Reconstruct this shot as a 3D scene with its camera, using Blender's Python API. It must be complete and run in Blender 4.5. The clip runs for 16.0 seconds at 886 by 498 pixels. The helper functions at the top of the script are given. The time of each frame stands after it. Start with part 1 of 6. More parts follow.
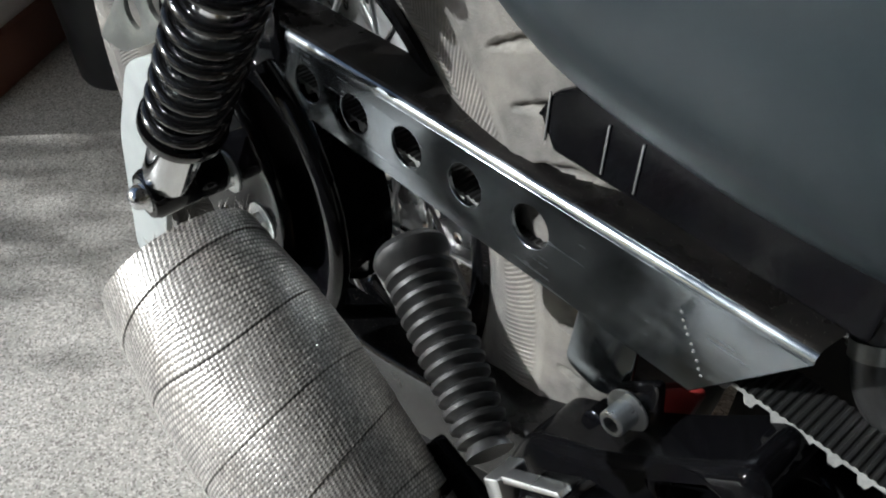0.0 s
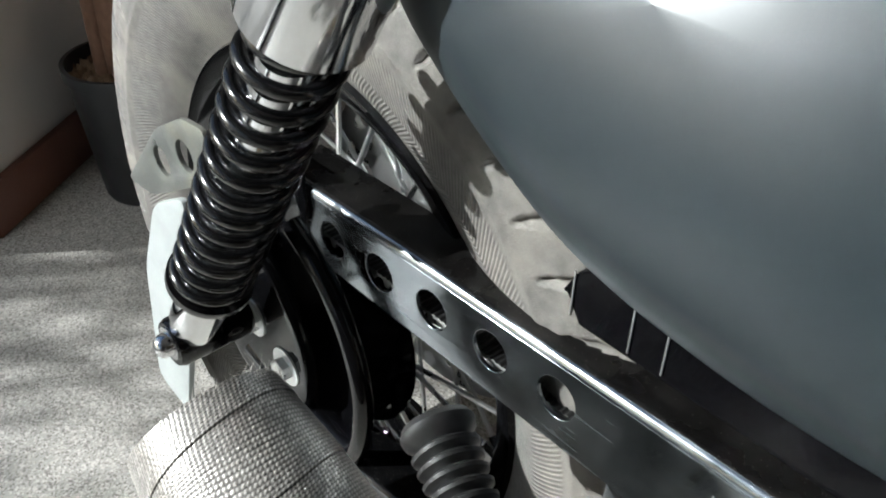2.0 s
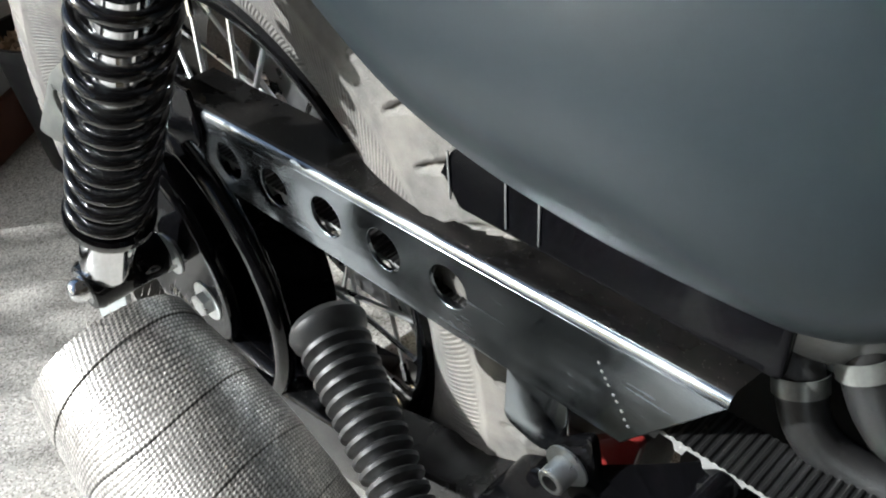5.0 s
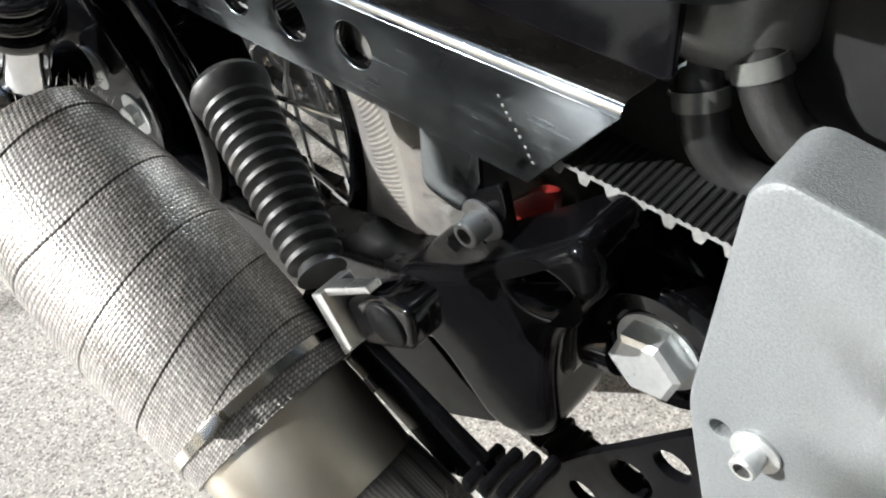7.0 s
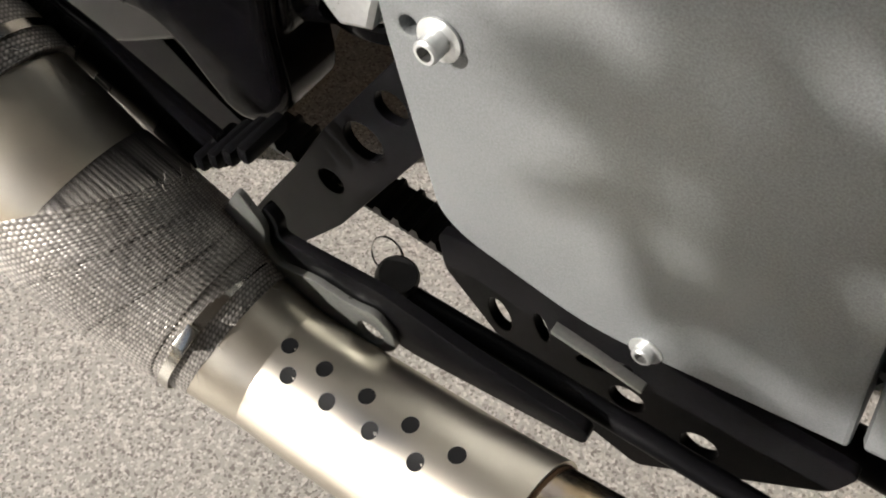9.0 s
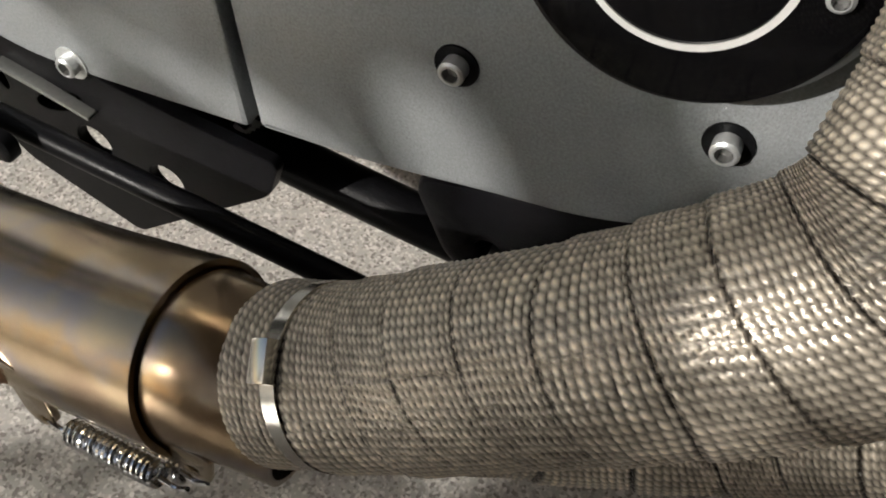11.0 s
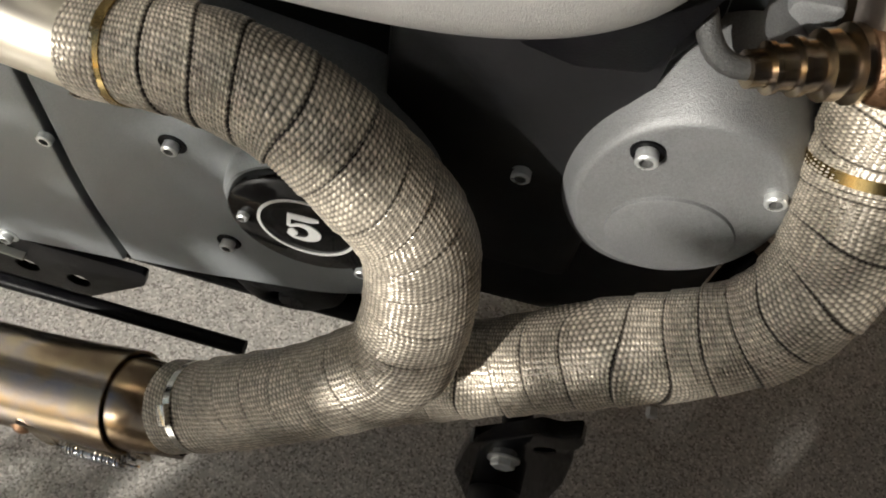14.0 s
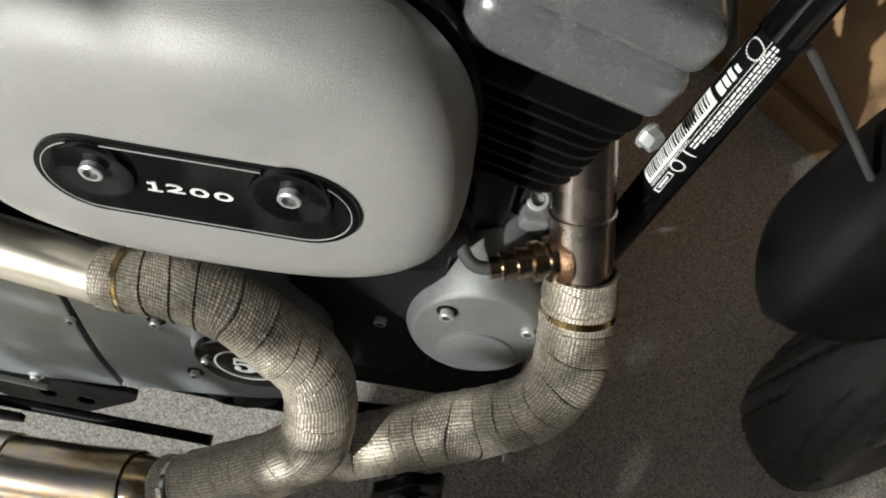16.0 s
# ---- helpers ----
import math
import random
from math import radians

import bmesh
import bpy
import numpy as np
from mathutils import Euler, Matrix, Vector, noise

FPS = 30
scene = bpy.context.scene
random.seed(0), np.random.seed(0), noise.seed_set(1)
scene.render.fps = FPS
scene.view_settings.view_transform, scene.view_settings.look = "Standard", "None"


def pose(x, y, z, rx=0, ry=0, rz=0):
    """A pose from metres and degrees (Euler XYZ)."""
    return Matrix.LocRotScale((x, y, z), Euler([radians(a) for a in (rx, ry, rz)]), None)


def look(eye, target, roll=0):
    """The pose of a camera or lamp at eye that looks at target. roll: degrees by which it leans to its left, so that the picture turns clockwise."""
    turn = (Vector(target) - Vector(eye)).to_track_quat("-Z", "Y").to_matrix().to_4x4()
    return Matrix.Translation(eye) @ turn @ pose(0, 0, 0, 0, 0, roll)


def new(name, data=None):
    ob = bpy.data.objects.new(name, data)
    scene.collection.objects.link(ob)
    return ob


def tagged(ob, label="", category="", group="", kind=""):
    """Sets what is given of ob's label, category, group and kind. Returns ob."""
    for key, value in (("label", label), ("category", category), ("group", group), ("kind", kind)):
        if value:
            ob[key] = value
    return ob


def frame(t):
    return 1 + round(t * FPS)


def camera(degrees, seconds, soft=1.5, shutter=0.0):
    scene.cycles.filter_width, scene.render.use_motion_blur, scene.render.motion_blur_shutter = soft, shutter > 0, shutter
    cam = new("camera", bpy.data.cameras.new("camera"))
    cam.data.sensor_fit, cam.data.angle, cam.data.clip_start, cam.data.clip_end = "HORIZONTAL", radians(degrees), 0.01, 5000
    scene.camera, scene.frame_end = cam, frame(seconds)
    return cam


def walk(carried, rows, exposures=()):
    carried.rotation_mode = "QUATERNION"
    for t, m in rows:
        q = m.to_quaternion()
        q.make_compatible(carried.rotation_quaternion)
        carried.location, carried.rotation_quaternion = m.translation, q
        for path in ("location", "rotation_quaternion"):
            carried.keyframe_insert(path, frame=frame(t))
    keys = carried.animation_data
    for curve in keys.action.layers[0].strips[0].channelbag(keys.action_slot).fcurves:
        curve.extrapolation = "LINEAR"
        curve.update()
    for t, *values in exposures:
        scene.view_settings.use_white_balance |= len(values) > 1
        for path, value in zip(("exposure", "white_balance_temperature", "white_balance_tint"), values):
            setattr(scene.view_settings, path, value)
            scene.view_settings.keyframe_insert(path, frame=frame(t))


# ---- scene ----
cam = camera(52.40, 16.0, 1.9)
PATH = [
    (0, (-0.3825, -0.3627, 0.7660), (-0.7036, -0.0527, 0.3650), 2.78),
    (0.5, (-0.3977, -0.3627, 0.7825), (-0.7317, -0.0441, 0.3992), 3.19),
    (1, (-0.4072, -0.3532, 0.7958), (-0.7503, -0.0279, 0.4264), 3.19),
    (1.5, (-0.4091, -0.3484, 0.8010), (-0.7594, -0.0225, 0.4390), 2.34),
    (2, (-0.4064, -0.3491, 0.8029), (-0.7615, -0.0250, 0.4440), 1.42),
    (2.5, (-0.4039, -0.3491, 0.8035), (-0.7580, -0.0240, 0.4445), 1.20),
    (3, (-0.4014, -0.3445, 0.8042), (-0.7540, -0.0184, 0.4447), 0.70),
    (3.2, (-0.3982, -0.3419, 0.8054), (-0.7510, -0.0176, 0.4442), 0.21),
    (5.3, (-0.3532, -0.3170, 0.7576), (-0.6898, -0.0026, 0.3730), -4.38),
    (5.5, (-0.3492, -0.3203, 0.7510), (-0.6788, -0.0070, 0.3596), -4.32),
    (6, (-0.3332, -0.3146, 0.7394), (-0.6517, -0.0160, 0.3279), -5.16),
    (6.5, (-0.3230, -0.3187, 0.7254), (-0.6341, -0.0266, 0.3036), -5.75),
    (7, (-0.3071, -0.3188, 0.7126), (-0.6118, -0.0377, 0.2788), -6.74),
    (7.5, (-0.2879, -0.3253, 0.6945), (-0.5701, -0.0422, 0.2470), -5.82),
    (8, (-0.2601, -0.3272, 0.6771), (-0.5101, -0.0481, 0.2084), -4.99),
    (8.2, (-0.2527, -0.3281, 0.6698), (-0.4900, -0.0515, 0.1932), -4.79),
    (10.3, (-0.0611, -0.3781, 0.5623), (-0.2277, -0.0572, 0.0835), 3.23),
    (10.5, (-0.0398, -0.3702, 0.5554), (-0.1929, -0.0486, 0.0726), 3.92),
    (11, (0.0175, -0.3463, 0.5499), (-0.0963, 0.0058, 0.0776), 9.05),
    (11.5, (0.0442, -0.3237, 0.5659), (-0.0496, 0.0518, 0.1074), 8.77),
    (12, (0.0510, -0.3133, 0.5839), (-0.0273, 0.0805, 0.1381), 7.87),
    (12.5, (0.0514, -0.3153, 0.6233), (-0.0151, 0.0747, 0.1722), 6.76),
    (13, (0.0580, -0.3371, 0.6954), (0.0034, 0.0200, 0.2164), 7.00),
    (13.5, (0.0667, -0.3653, 0.7977), (0.0261, -0.0474, 0.2905), 7.85),
    (14, (0.0922, -0.3841, 0.8926), (0.0807, -0.0954, 0.3668), 12.03),
    (14.5, (0.1304, -0.4163, 1.0214), (0.1309, -0.1313, 0.4934), 13.18),
    (15, (0.1175, -0.4445, 1.1005), (0.1278, -0.1421, 0.5824), 13.48),
    (15.5, (0.1162, -0.4588, 1.1649), (0.1245, -0.1489, 0.6512), 12.18),
    (16, (0.1460, -0.4580, 1.2001), (0.1570, -0.1418, 0.6903), 11.12),
]
LIGHT = [(0.0, 0.5, 5900, 7), (0.5, 0.65, 5900, 6), (1.0, 0.8, 5900, 5), (3.2, 0.95, 5900, 5), (5.3, 1.2, 5900, 7), (6.5, 1.15, 6000, 8), (7.4, 0.9, 6200, 10), (8.2, 0.66, 6500, 12), (10.3, 0.22, 6700, 12), (11.5, 0.7, 6500, 10), (12.0, 0.8, 6500, 10), (12.5, 0.65, 6600, 10), (13.0, 0.5, 6600, 10), (14.0, 0.25, 6600, 9), (14.5, 0.15, 6500, 9), (15.5, 0.15, 6200, 6), (16.0, 0.1, 6200, 5)]
walk(cam, [(t, look(eye, target, roll)) for t, eye, target, roll in PATH], LIGHT)

# ---- world and light ----
world = bpy.data.worlds.new("world")
scene.world = world
world.use_nodes = True
wn = world.node_tree.nodes
sky = wn.new("ShaderNodeTexSky")
sky.sky_type, sky.sun_disc = "NISHITA", False
sky.sun_elevation, sky.sun_rotation = radians(23.4), radians(214.8)
wn["Background"].inputs[1].default_value = 0.055
world.node_tree.links.new(sky.outputs[0], wn["Background"].inputs[0])
# where unseen leaves are set to shade chosen spots: room x, room y, height, radius, flatness
TREE_CLUMPS = [(2.10, -1.22, 1.28, 0.20, 1.15), (2.10, -1.22, 1.28, 0.20, 1.15), (2.35, -1.25, 1.30, 0.24, 1.0), (2.35, -1.25, 1.30, 0.24, 1.0), (2.65, -1.28, 1.30, 0.28, 0.9), (2.65, -1.28, 1.30, 0.28, 0.9), (2.90, -1.30, 1.55, 0.30, 0.9), (2.02, -1.2, 1.42, 0.10, 1.1), (1.91, -1.2, 1.02, 0.17, 1.0), (2.50, -1.25, 1.68, 0.20, 0.9), (2.30, -1.22, 1.50, 0.08, 0.9), (2.20, -1.22, 1.58, 0.06, 1.1)]
TREE_LEAVES = 2900
SPRAY_CLUMPS = [(1.885, -1.2, 1.52, 0.07, 1.0), (1.885, -1.2, 1.52, 0.07, 1.0), (1.80, -1.2, 1.50, 0.12, 0.9), (1.715, -1.2, 1.51, 0.05, 1.0), (1.82, -1.2, 1.58, 0.06, 0.7), (1.75, -1.2, 1.42, 0.09, 0.9), (1.895, -1.2, 1.71, 0.06, 0.9), (1.895, -1.2, 1.71, 0.06, 0.9), (1.97, -1.2, 1.51, 0.05, 1.0), (2.03, -1.2, 1.565, 0.045, 1.0), (2.08, -1.2, 1.60, 0.06, 1.0), (2.13, -1.2, 1.68, 0.05, 1.0), (2.17, -1.2, 1.81, 0.04, 1.0), (2.20, -1.2, 1.62, 0.05, 1.0), (2.22, -1.2, 1.78, 0.045, 1.0), (1.80, -1.2, 2.06, 0.09, 0.6)]
SPRAY_LEAVES = 165
SHRUB_CLUMPS = [(1.15, -3.0, 1.30, 0.30, 1.3), (1.15, -3.0, 1.30, 0.30, 1.3), (1.30, -3.0, 1.40, 0.28, 1.2), (1.42, -3.0, 1.45, 0.28, 1.1), (1.00, -3.0, 0.75, 0.40, 1.2)]
SHRUB_LEAVES = 1000
SUN_WAY = Vector((0.50, 0.72, -0.38)).normalized()
sun = bpy.data.lights.new("sun", "SUN")
sun.energy, sun.angle, sun.color = 5.0, radians(0.5), (1.0, 0.96, 0.90)
sun_ob = new("sun", sun)
sun_ob.matrix_world = look((-3, -3, 4), Vector((-3, -3, 4)) + SUN_WAY)


# ---- materials ----
def mat(name, color, rough=0.5, metal=0.0, grain=0.0, grain_scale=400.0, bump=0.0, bump_scale=900.0, stain=0.0, stain_color=None,
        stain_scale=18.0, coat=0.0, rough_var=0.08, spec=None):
    m = bpy.data.materials.new(name)
    m.use_nodes = True
    nt = m.node_tree
    N, L = nt.nodes, nt.links
    b = N["Principled BSDF"]
    b.inputs["Metallic"].default_value = metal
    b.inputs["Coat Weight"].default_value = coat
    b.inputs["Coat Roughness"].default_value = 0.06
    if spec is not None:
        b.inputs["Specular IOR Level"].default_value = spec
    tc = N.new("ShaderNodeTexCoord")
    big = N.new("ShaderNodeTexNoise")
    big.inputs["Scale"].default_value, big.inputs["Detail"].default_value = stain_scale, 5.0
    L.new(tc.outputs["Object"], big.inputs["Vector"])
    fine = N.new("ShaderNodeTexNoise")
    fine.inputs["Scale"].default_value, fine.inputs["Detail"].default_value = grain_scale, 3.0
    L.new(tc.outputs["Object"], fine.inputs["Vector"])
    base = N.new("ShaderNodeMix")
    base.data_type = "RGBA"
    c = Vector(color)
    base.inputs["A"].default_value = (*[max(0.0, v * (1 - grain)) for v in c], 1)
    base.inputs["B"].default_value = (*[min(1.0, v * (1 + grain)) for v in c], 1)
    L.new(fine.outputs[0], base.inputs["Factor"])
    out = base.outputs["Result"]
    if stain > 0:
        ramp = N.new("ShaderNodeMapRange")
        ramp.inputs["From Min"].default_value, ramp.inputs["From Max"].default_value = 0.5, 0.72
        ramp.inputs["To Max"].default_value = stain
        L.new(big.outputs[0], ramp.inputs["Value"])
        over = N.new("ShaderNodeMix")
        over.data_type = "RGBA"
        over.inputs["B"].default_value = (*(stain_color or [v * 0.5 for v in c]), 1)
        L.new(ramp.outputs[0], over.inputs["Factor"])
        L.new(out, over.inputs["A"])
        out = over.outputs["Result"]
    L.new(out, b.inputs["Base Color"])
    rr = N.new("ShaderNodeMapRange")
    rr.inputs["From Min"].default_value, rr.inputs["From Max"].default_value = 0.3, 0.7
    rr.inputs["To Min"].default_value, rr.inputs["To Max"].default_value = max(0.02, rough - rough_var), min(1.0, rough + rough_var)
    L.new(big.outputs[0], rr.inputs["Value"])
    L.new(rr.outputs[0], b.inputs["Roughness"])
    if bump > 0:
        bn = N.new("ShaderNodeTexNoise")
        bn.inputs["Scale"].default_value, bn.inputs["Detail"].default_value = bump_scale, 2.0
        L.new(tc.outputs["Object"], bn.inputs["Vector"])
        bp = N.new("ShaderNodeBump")
        bp.inputs["Strength"].default_value, bp.inputs["Distance"].default_value = bump, 0.001
        L.new(bn.outputs[0], bp.inputs["Height"])
        L.new(bp.outputs[0], b.inputs["Normal"])
    return m


def speckled(name, base, chips, scale, rough):
    """A stone floor of small chips in several tones."""
    m = bpy.data.materials.new(name)
    m.use_nodes = True
    N, L = m.node_tree.nodes, m.node_tree.links
    b = N["Principled BSDF"]
    tc = N.new("ShaderNodeTexCoord")
    vor = N.new("ShaderNodeTexVoronoi")
    vor.inputs["Scale"].default_value = scale
    L.new(tc.outputs["Object"], vor.inputs["Vector"])
    sep = N.new("ShaderNodeSeparateColor")
    L.new(vor.outputs["Color"], sep.inputs[0])
    ramp = N.new("ShaderNodeValToRGB")
    ramp.color_ramp.interpolation = "CONSTANT"
    e = ramp.color_ramp.elements
    e[0].color = (*base, 1)
    e[1].position, e[1].color = 0.42, (*chips[0], 1)
    for k, cc in enumerate(chips[1:]):
        el = e.new(0.42 + 0.58 * (k + 1) / len(chips))
        el.color = (*cc, 1)
    L.new(sep.outputs[0], ramp.inputs[0])
    big = N.new("ShaderNodeTexNoise")
    big.inputs["Scale"].default_value, big.inputs["Detail"].default_value = 3.0, 6.0
    L.new(tc.outputs["Object"], big.inputs["Vector"])
    mr = N.new("ShaderNodeMapRange")
    mr.inputs["From Min"].default_value, mr.inputs["From Max"].default_value = 0.3, 0.7
    mr.inputs["To Min"].default_value, mr.inputs["To Max"].default_value = 0.85, 1.12
    L.new(big.outputs[0], mr.inputs["Value"])
    mul = N.new("ShaderNodeMix")
    mul.data_type, mul.blend_type = "RGBA", "MULTIPLY"
    mul.inputs["Factor"].default_value = 1.0
    L.new(ramp.outputs[0], mul.inputs["A"])
    L.new(mr.outputs[0], mul.inputs["B"])
    L.new(mul.outputs["Result"], b.inputs["Base Color"])
    b.inputs["Roughness"].default_value = rough
    bp = N.new("ShaderNodeBump")
    bp.inputs["Strength"].default_value, bp.inputs["Distance"].default_value = 0.25, 0.0006
    L.new(sep.outputs[1], bp.inputs["Height"])
    L.new(bp.outputs[0], b.inputs["Normal"])
    return m


def woven(name, dark, light, metal, rough):
    """Heat wrap: strand tops lighter and shinier; the shade in the gaps and laps is put into the colour by the mesh's
    own height attribute.
    """
    m = bpy.data.materials.new(name)
    m.use_nodes = True
    N, L = m.node_tree.nodes, m.node_tree.links
    b = N["Principled BSDF"]
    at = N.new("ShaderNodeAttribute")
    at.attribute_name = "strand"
    tc = N.new("ShaderNodeTexCoord")
    nz = N.new("ShaderNodeTexNoise")
    nz.inputs["Scale"].default_value, nz.inputs["Detail"].default_value = 22.0, 5.0
    L.new(tc.outputs["Object"], nz.inputs["Vector"])
    fine = N.new("ShaderNodeTexNoise")
    fine.inputs["Scale"].default_value = 900.0
    L.new(tc.outputs["Object"], fine.inputs["Vector"])
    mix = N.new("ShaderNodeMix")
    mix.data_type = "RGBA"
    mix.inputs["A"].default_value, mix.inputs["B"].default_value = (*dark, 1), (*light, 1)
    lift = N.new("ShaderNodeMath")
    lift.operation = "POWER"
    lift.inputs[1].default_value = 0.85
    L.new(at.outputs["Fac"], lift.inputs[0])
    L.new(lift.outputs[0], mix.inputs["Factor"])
    mr = N.new("ShaderNodeMapRange")
    mr.inputs["From Min"].default_value, mr.inputs["From Max"].default_value = 0.3, 0.7
    mr.inputs["To Min"].default_value, mr.inputs["To Max"].default_value = 0.7, 1.25
    L.new(nz.outputs[0], mr.inputs["Value"])
    mul = N.new("ShaderNodeMix")
    mul.data_type, mul.blend_type = "RGBA", "MULTIPLY"
    mul.inputs["Factor"].default_value = 1.0
    L.new(mix.outputs["Result"], mul.inputs["A"])
    L.new(mr.outputs[0], mul.inputs["B"])
    L.new(mul.outputs["Result"], b.inputs["Base Color"])
    b.inputs["Metallic"].default_value, b.inputs["Roughness"].default_value = metal, rough
    bp = N.new("ShaderNodeBump")
    bp.inputs["Strength"].default_value, bp.inputs["Distance"].default_value = 0.4, 0.0005
    L.new(fine.outputs[0], bp.inputs["Height"])
    L.new(bp.outputs[0], b.inputs["Normal"])
    return m


def heat_steel(name, rough=0.24):
    """Stainless pipe with straw, bronze and blue heat tint in soft bands."""
    m = bpy.data.materials.new(name)
    m.use_nodes = True
    N, L = m.node_tree.nodes, m.node_tree.links
    b = N["Principled BSDF"]
    tc = N.new("ShaderNodeTexCoord")
    nz = N.new("ShaderNodeTexNoise")
    nz.inputs["Scale"].default_value, nz.inputs["Detail"].default_value = 14.0, 4.0
    L.new(tc.outputs["Object"], nz.inputs["Vector"])
    ramp = N.new("ShaderNodeValToRGB")
    e = ramp.color_ramp.elements
    e[0].position, e[0].color = 0.25, (0.37, 0.295, 0.20, 1)
    e[1].position, e[1].color = 0.75, (0.47, 0.39, 0.27, 1)
    for pos, cc in ((0.40, (0.27, 0.19, 0.12, 1)), (0.47, (0.36, 0.27, 0.165, 1)), (0.52, (0.31, 0.265, 0.235, 1)), (0.58, (0.41, 0.325, 0.21, 1))):
        e.new(pos).color = cc
    L.new(nz.outputs[0], ramp.inputs[0])
    L.new(ramp.outputs[0], b.inputs["Base Color"])
    b.inputs["Metallic"].default_value, b.inputs["Roughness"].default_value = 1.0, rough
    brush = N.new("ShaderNodeTexNoise")
    brush.inputs["Scale"].default_value = 260.0
    L.new(tc.outputs["Object"], brush.inputs["Vector"])
    bp = N.new("ShaderNodeBump")
    bp.inputs["Strength"].default_value, bp.inputs["Distance"].default_value = 0.12, 0.0004
    L.new(brush.outputs[0], bp.inputs["Height"])
    L.new(bp.outputs[0], b.inputs["Normal"])
    return m


M_FLOOR = speckled("terrazzo", (0.38, 0.365, 0.335), [(0.50, 0.48, 0.44), (0.28, 0.265, 0.24), (0.60, 0.58, 0.54), (0.20, 0.185, 0.165), (0.44, 0.415, 0.375)], 460.0, 0.42)
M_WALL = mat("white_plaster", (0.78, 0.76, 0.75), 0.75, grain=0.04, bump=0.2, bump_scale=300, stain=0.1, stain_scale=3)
# darker tone on the unseen walls and ceiling, to hold down bounced light
M_DIM = mat("unseen_dark_plaster", (0.29, 0.28, 0.27), 0.8, grain=0.05, stain=0.1, stain_scale=3)
M_SKIRT = mat("brown_skirting", (0.17, 0.075, 0.055), 0.45, grain=0.2, stain=0.3)
M_BRIGHT = mat("bright_plated_steel", (0.82, 0.83, 0.83), 0.30, 1.0, grain=0.05, stain=0.1)
M_CHROME = mat("chrome", (0.72, 0.73, 0.74), 0.09, 1.0, stain=0.15, rough_var=0.05)
M_DARKCHROME = mat("black_chrome_guard", (0.315, 0.35, 0.38), 0.15, 1.0, grain=0.10, grain_scale=90, bump=0.05, bump_scale=45, stain=0.45, stain_color=(0.44, 0.45, 0.46), stain_scale=26, rough_var=0.11)
def scratched(m, turn):
    """Fine scratches along one direction, by uneven gloss and a slight relief."""
    N, L = m.node_tree.nodes, m.node_tree.links
    b = N["Principled BSDF"]
    tc, mp, nz, mr, add, bump = (N.new(k) for k in ("ShaderNodeTexCoord", "ShaderNodeMapping", "ShaderNodeTexNoise", "ShaderNodeMapRange", "ShaderNodeMath", "ShaderNodeBump"))
    mp.inputs["Rotation"].default_value = (0, turn, 0)
    mp.inputs["Scale"].default_value = (14, 420, 420)
    L.new(tc.outputs["Object"], mp.inputs["Vector"])
    L.new(mp.outputs[0], nz.inputs["Vector"])
    nz.inputs["Scale"].default_value, nz.inputs["Detail"].default_value = 1.0, 4.0
    mr.inputs["From Min"].default_value, mr.inputs["From Max"].default_value = 0.45, 0.8
    mr.inputs["To Max"].default_value = 0.12
    L.new(nz.outputs[0], mr.inputs["Value"])
    add.operation = "ADD"
    L.new(b.inputs["Roughness"].links[0].from_socket, add.inputs[0])
    L.new(mr.outputs[0], add.inputs[1])
    L.new(add.outputs[0], b.inputs["Roughness"])
    bump.inputs["Strength"].default_value, bump.inputs["Distance"].default_value = 0.03, 0.0003
    L.new(nz.outputs[0], bump.inputs["Height"])
    L.new(b.inputs["Normal"].links[0].from_socket, bump.inputs["Normal"])
    L.new(bump.outputs[0], b.inputs["Normal"])


scratched(M_DARKCHROME, radians(25))


def dusty(name, base, dust, rough=0.30, metal=0.6, speck=(0.16, 0.145, 0.13), scale=420.0, size=0.10):
    """Polished metal under a film of dust with scattered pale specks."""
    m = mat(name, base, rough, metal, grain=0.2, stain=0.5, stain_color=dust, stain_scale=30, rough_var=0.12)
    N, L = m.node_tree.nodes, m.node_tree.links
    b = N["Principled BSDF"]
    tc, vor, lt, mix = (N.new(k) for k in ("ShaderNodeTexCoord", "ShaderNodeTexVoronoi", "ShaderNodeMath", "ShaderNodeMix"))
    vor.inputs["Scale"].default_value = scale
    L.new(tc.outputs["Object"], vor.inputs["Vector"])
    lt.operation = "LESS_THAN"
    lt.inputs[1].default_value = size
    L.new(vor.outputs["Distance"], lt.inputs[0])
    mix.data_type = "RGBA"
    mix.inputs["B"].default_value = (*speck, 1)
    L.new(lt.outputs[0], mix.inputs["Factor"])
    L.new(b.inputs["Base Color"].links[0].from_socket, mix.inputs["A"])
    L.new(mix.outputs["Result"], b.inputs["Base Color"])
    return m


M_DUST = dusty("dusty_guard_top", (0.010, 0.0095, 0.009), (0.045, 0.041, 0.037))
M_ARM = dusty("dusty_gloss_arm", (0.003, 0.003, 0.0032), (0.009, 0.008, 0.0072), 0.22, 0.3)
M_ZINC = mat("zinc_bolt", (0.72, 0.74, 0.74), 0.34, 0.75, grain=0.12, stain=0.25, stain_color=(0.42, 0.42, 0.36), stain_scale=120)
M_ALU = mat("brushed_alloy", (0.66, 0.67, 0.67), 0.3, 1.0, grain=0.06, stain=0.15)
M_GLOSS = mat("gloss_black", (0.002, 0.002, 0.0023), 0.08, 0.0, stain=0.2, stain_color=(0.005, 0.005, 0.005), stain_scale=40, spec=0.3, rough_var=0.04)
M_FRAME = mat("gloss_black_frame_paint", (0.002, 0.002, 0.0023), 0.13, 0.0, stain=0.2, stain_color=(0.003, 0.003, 0.003), stain_scale=40, spec=0.09, rough_var=0.05)
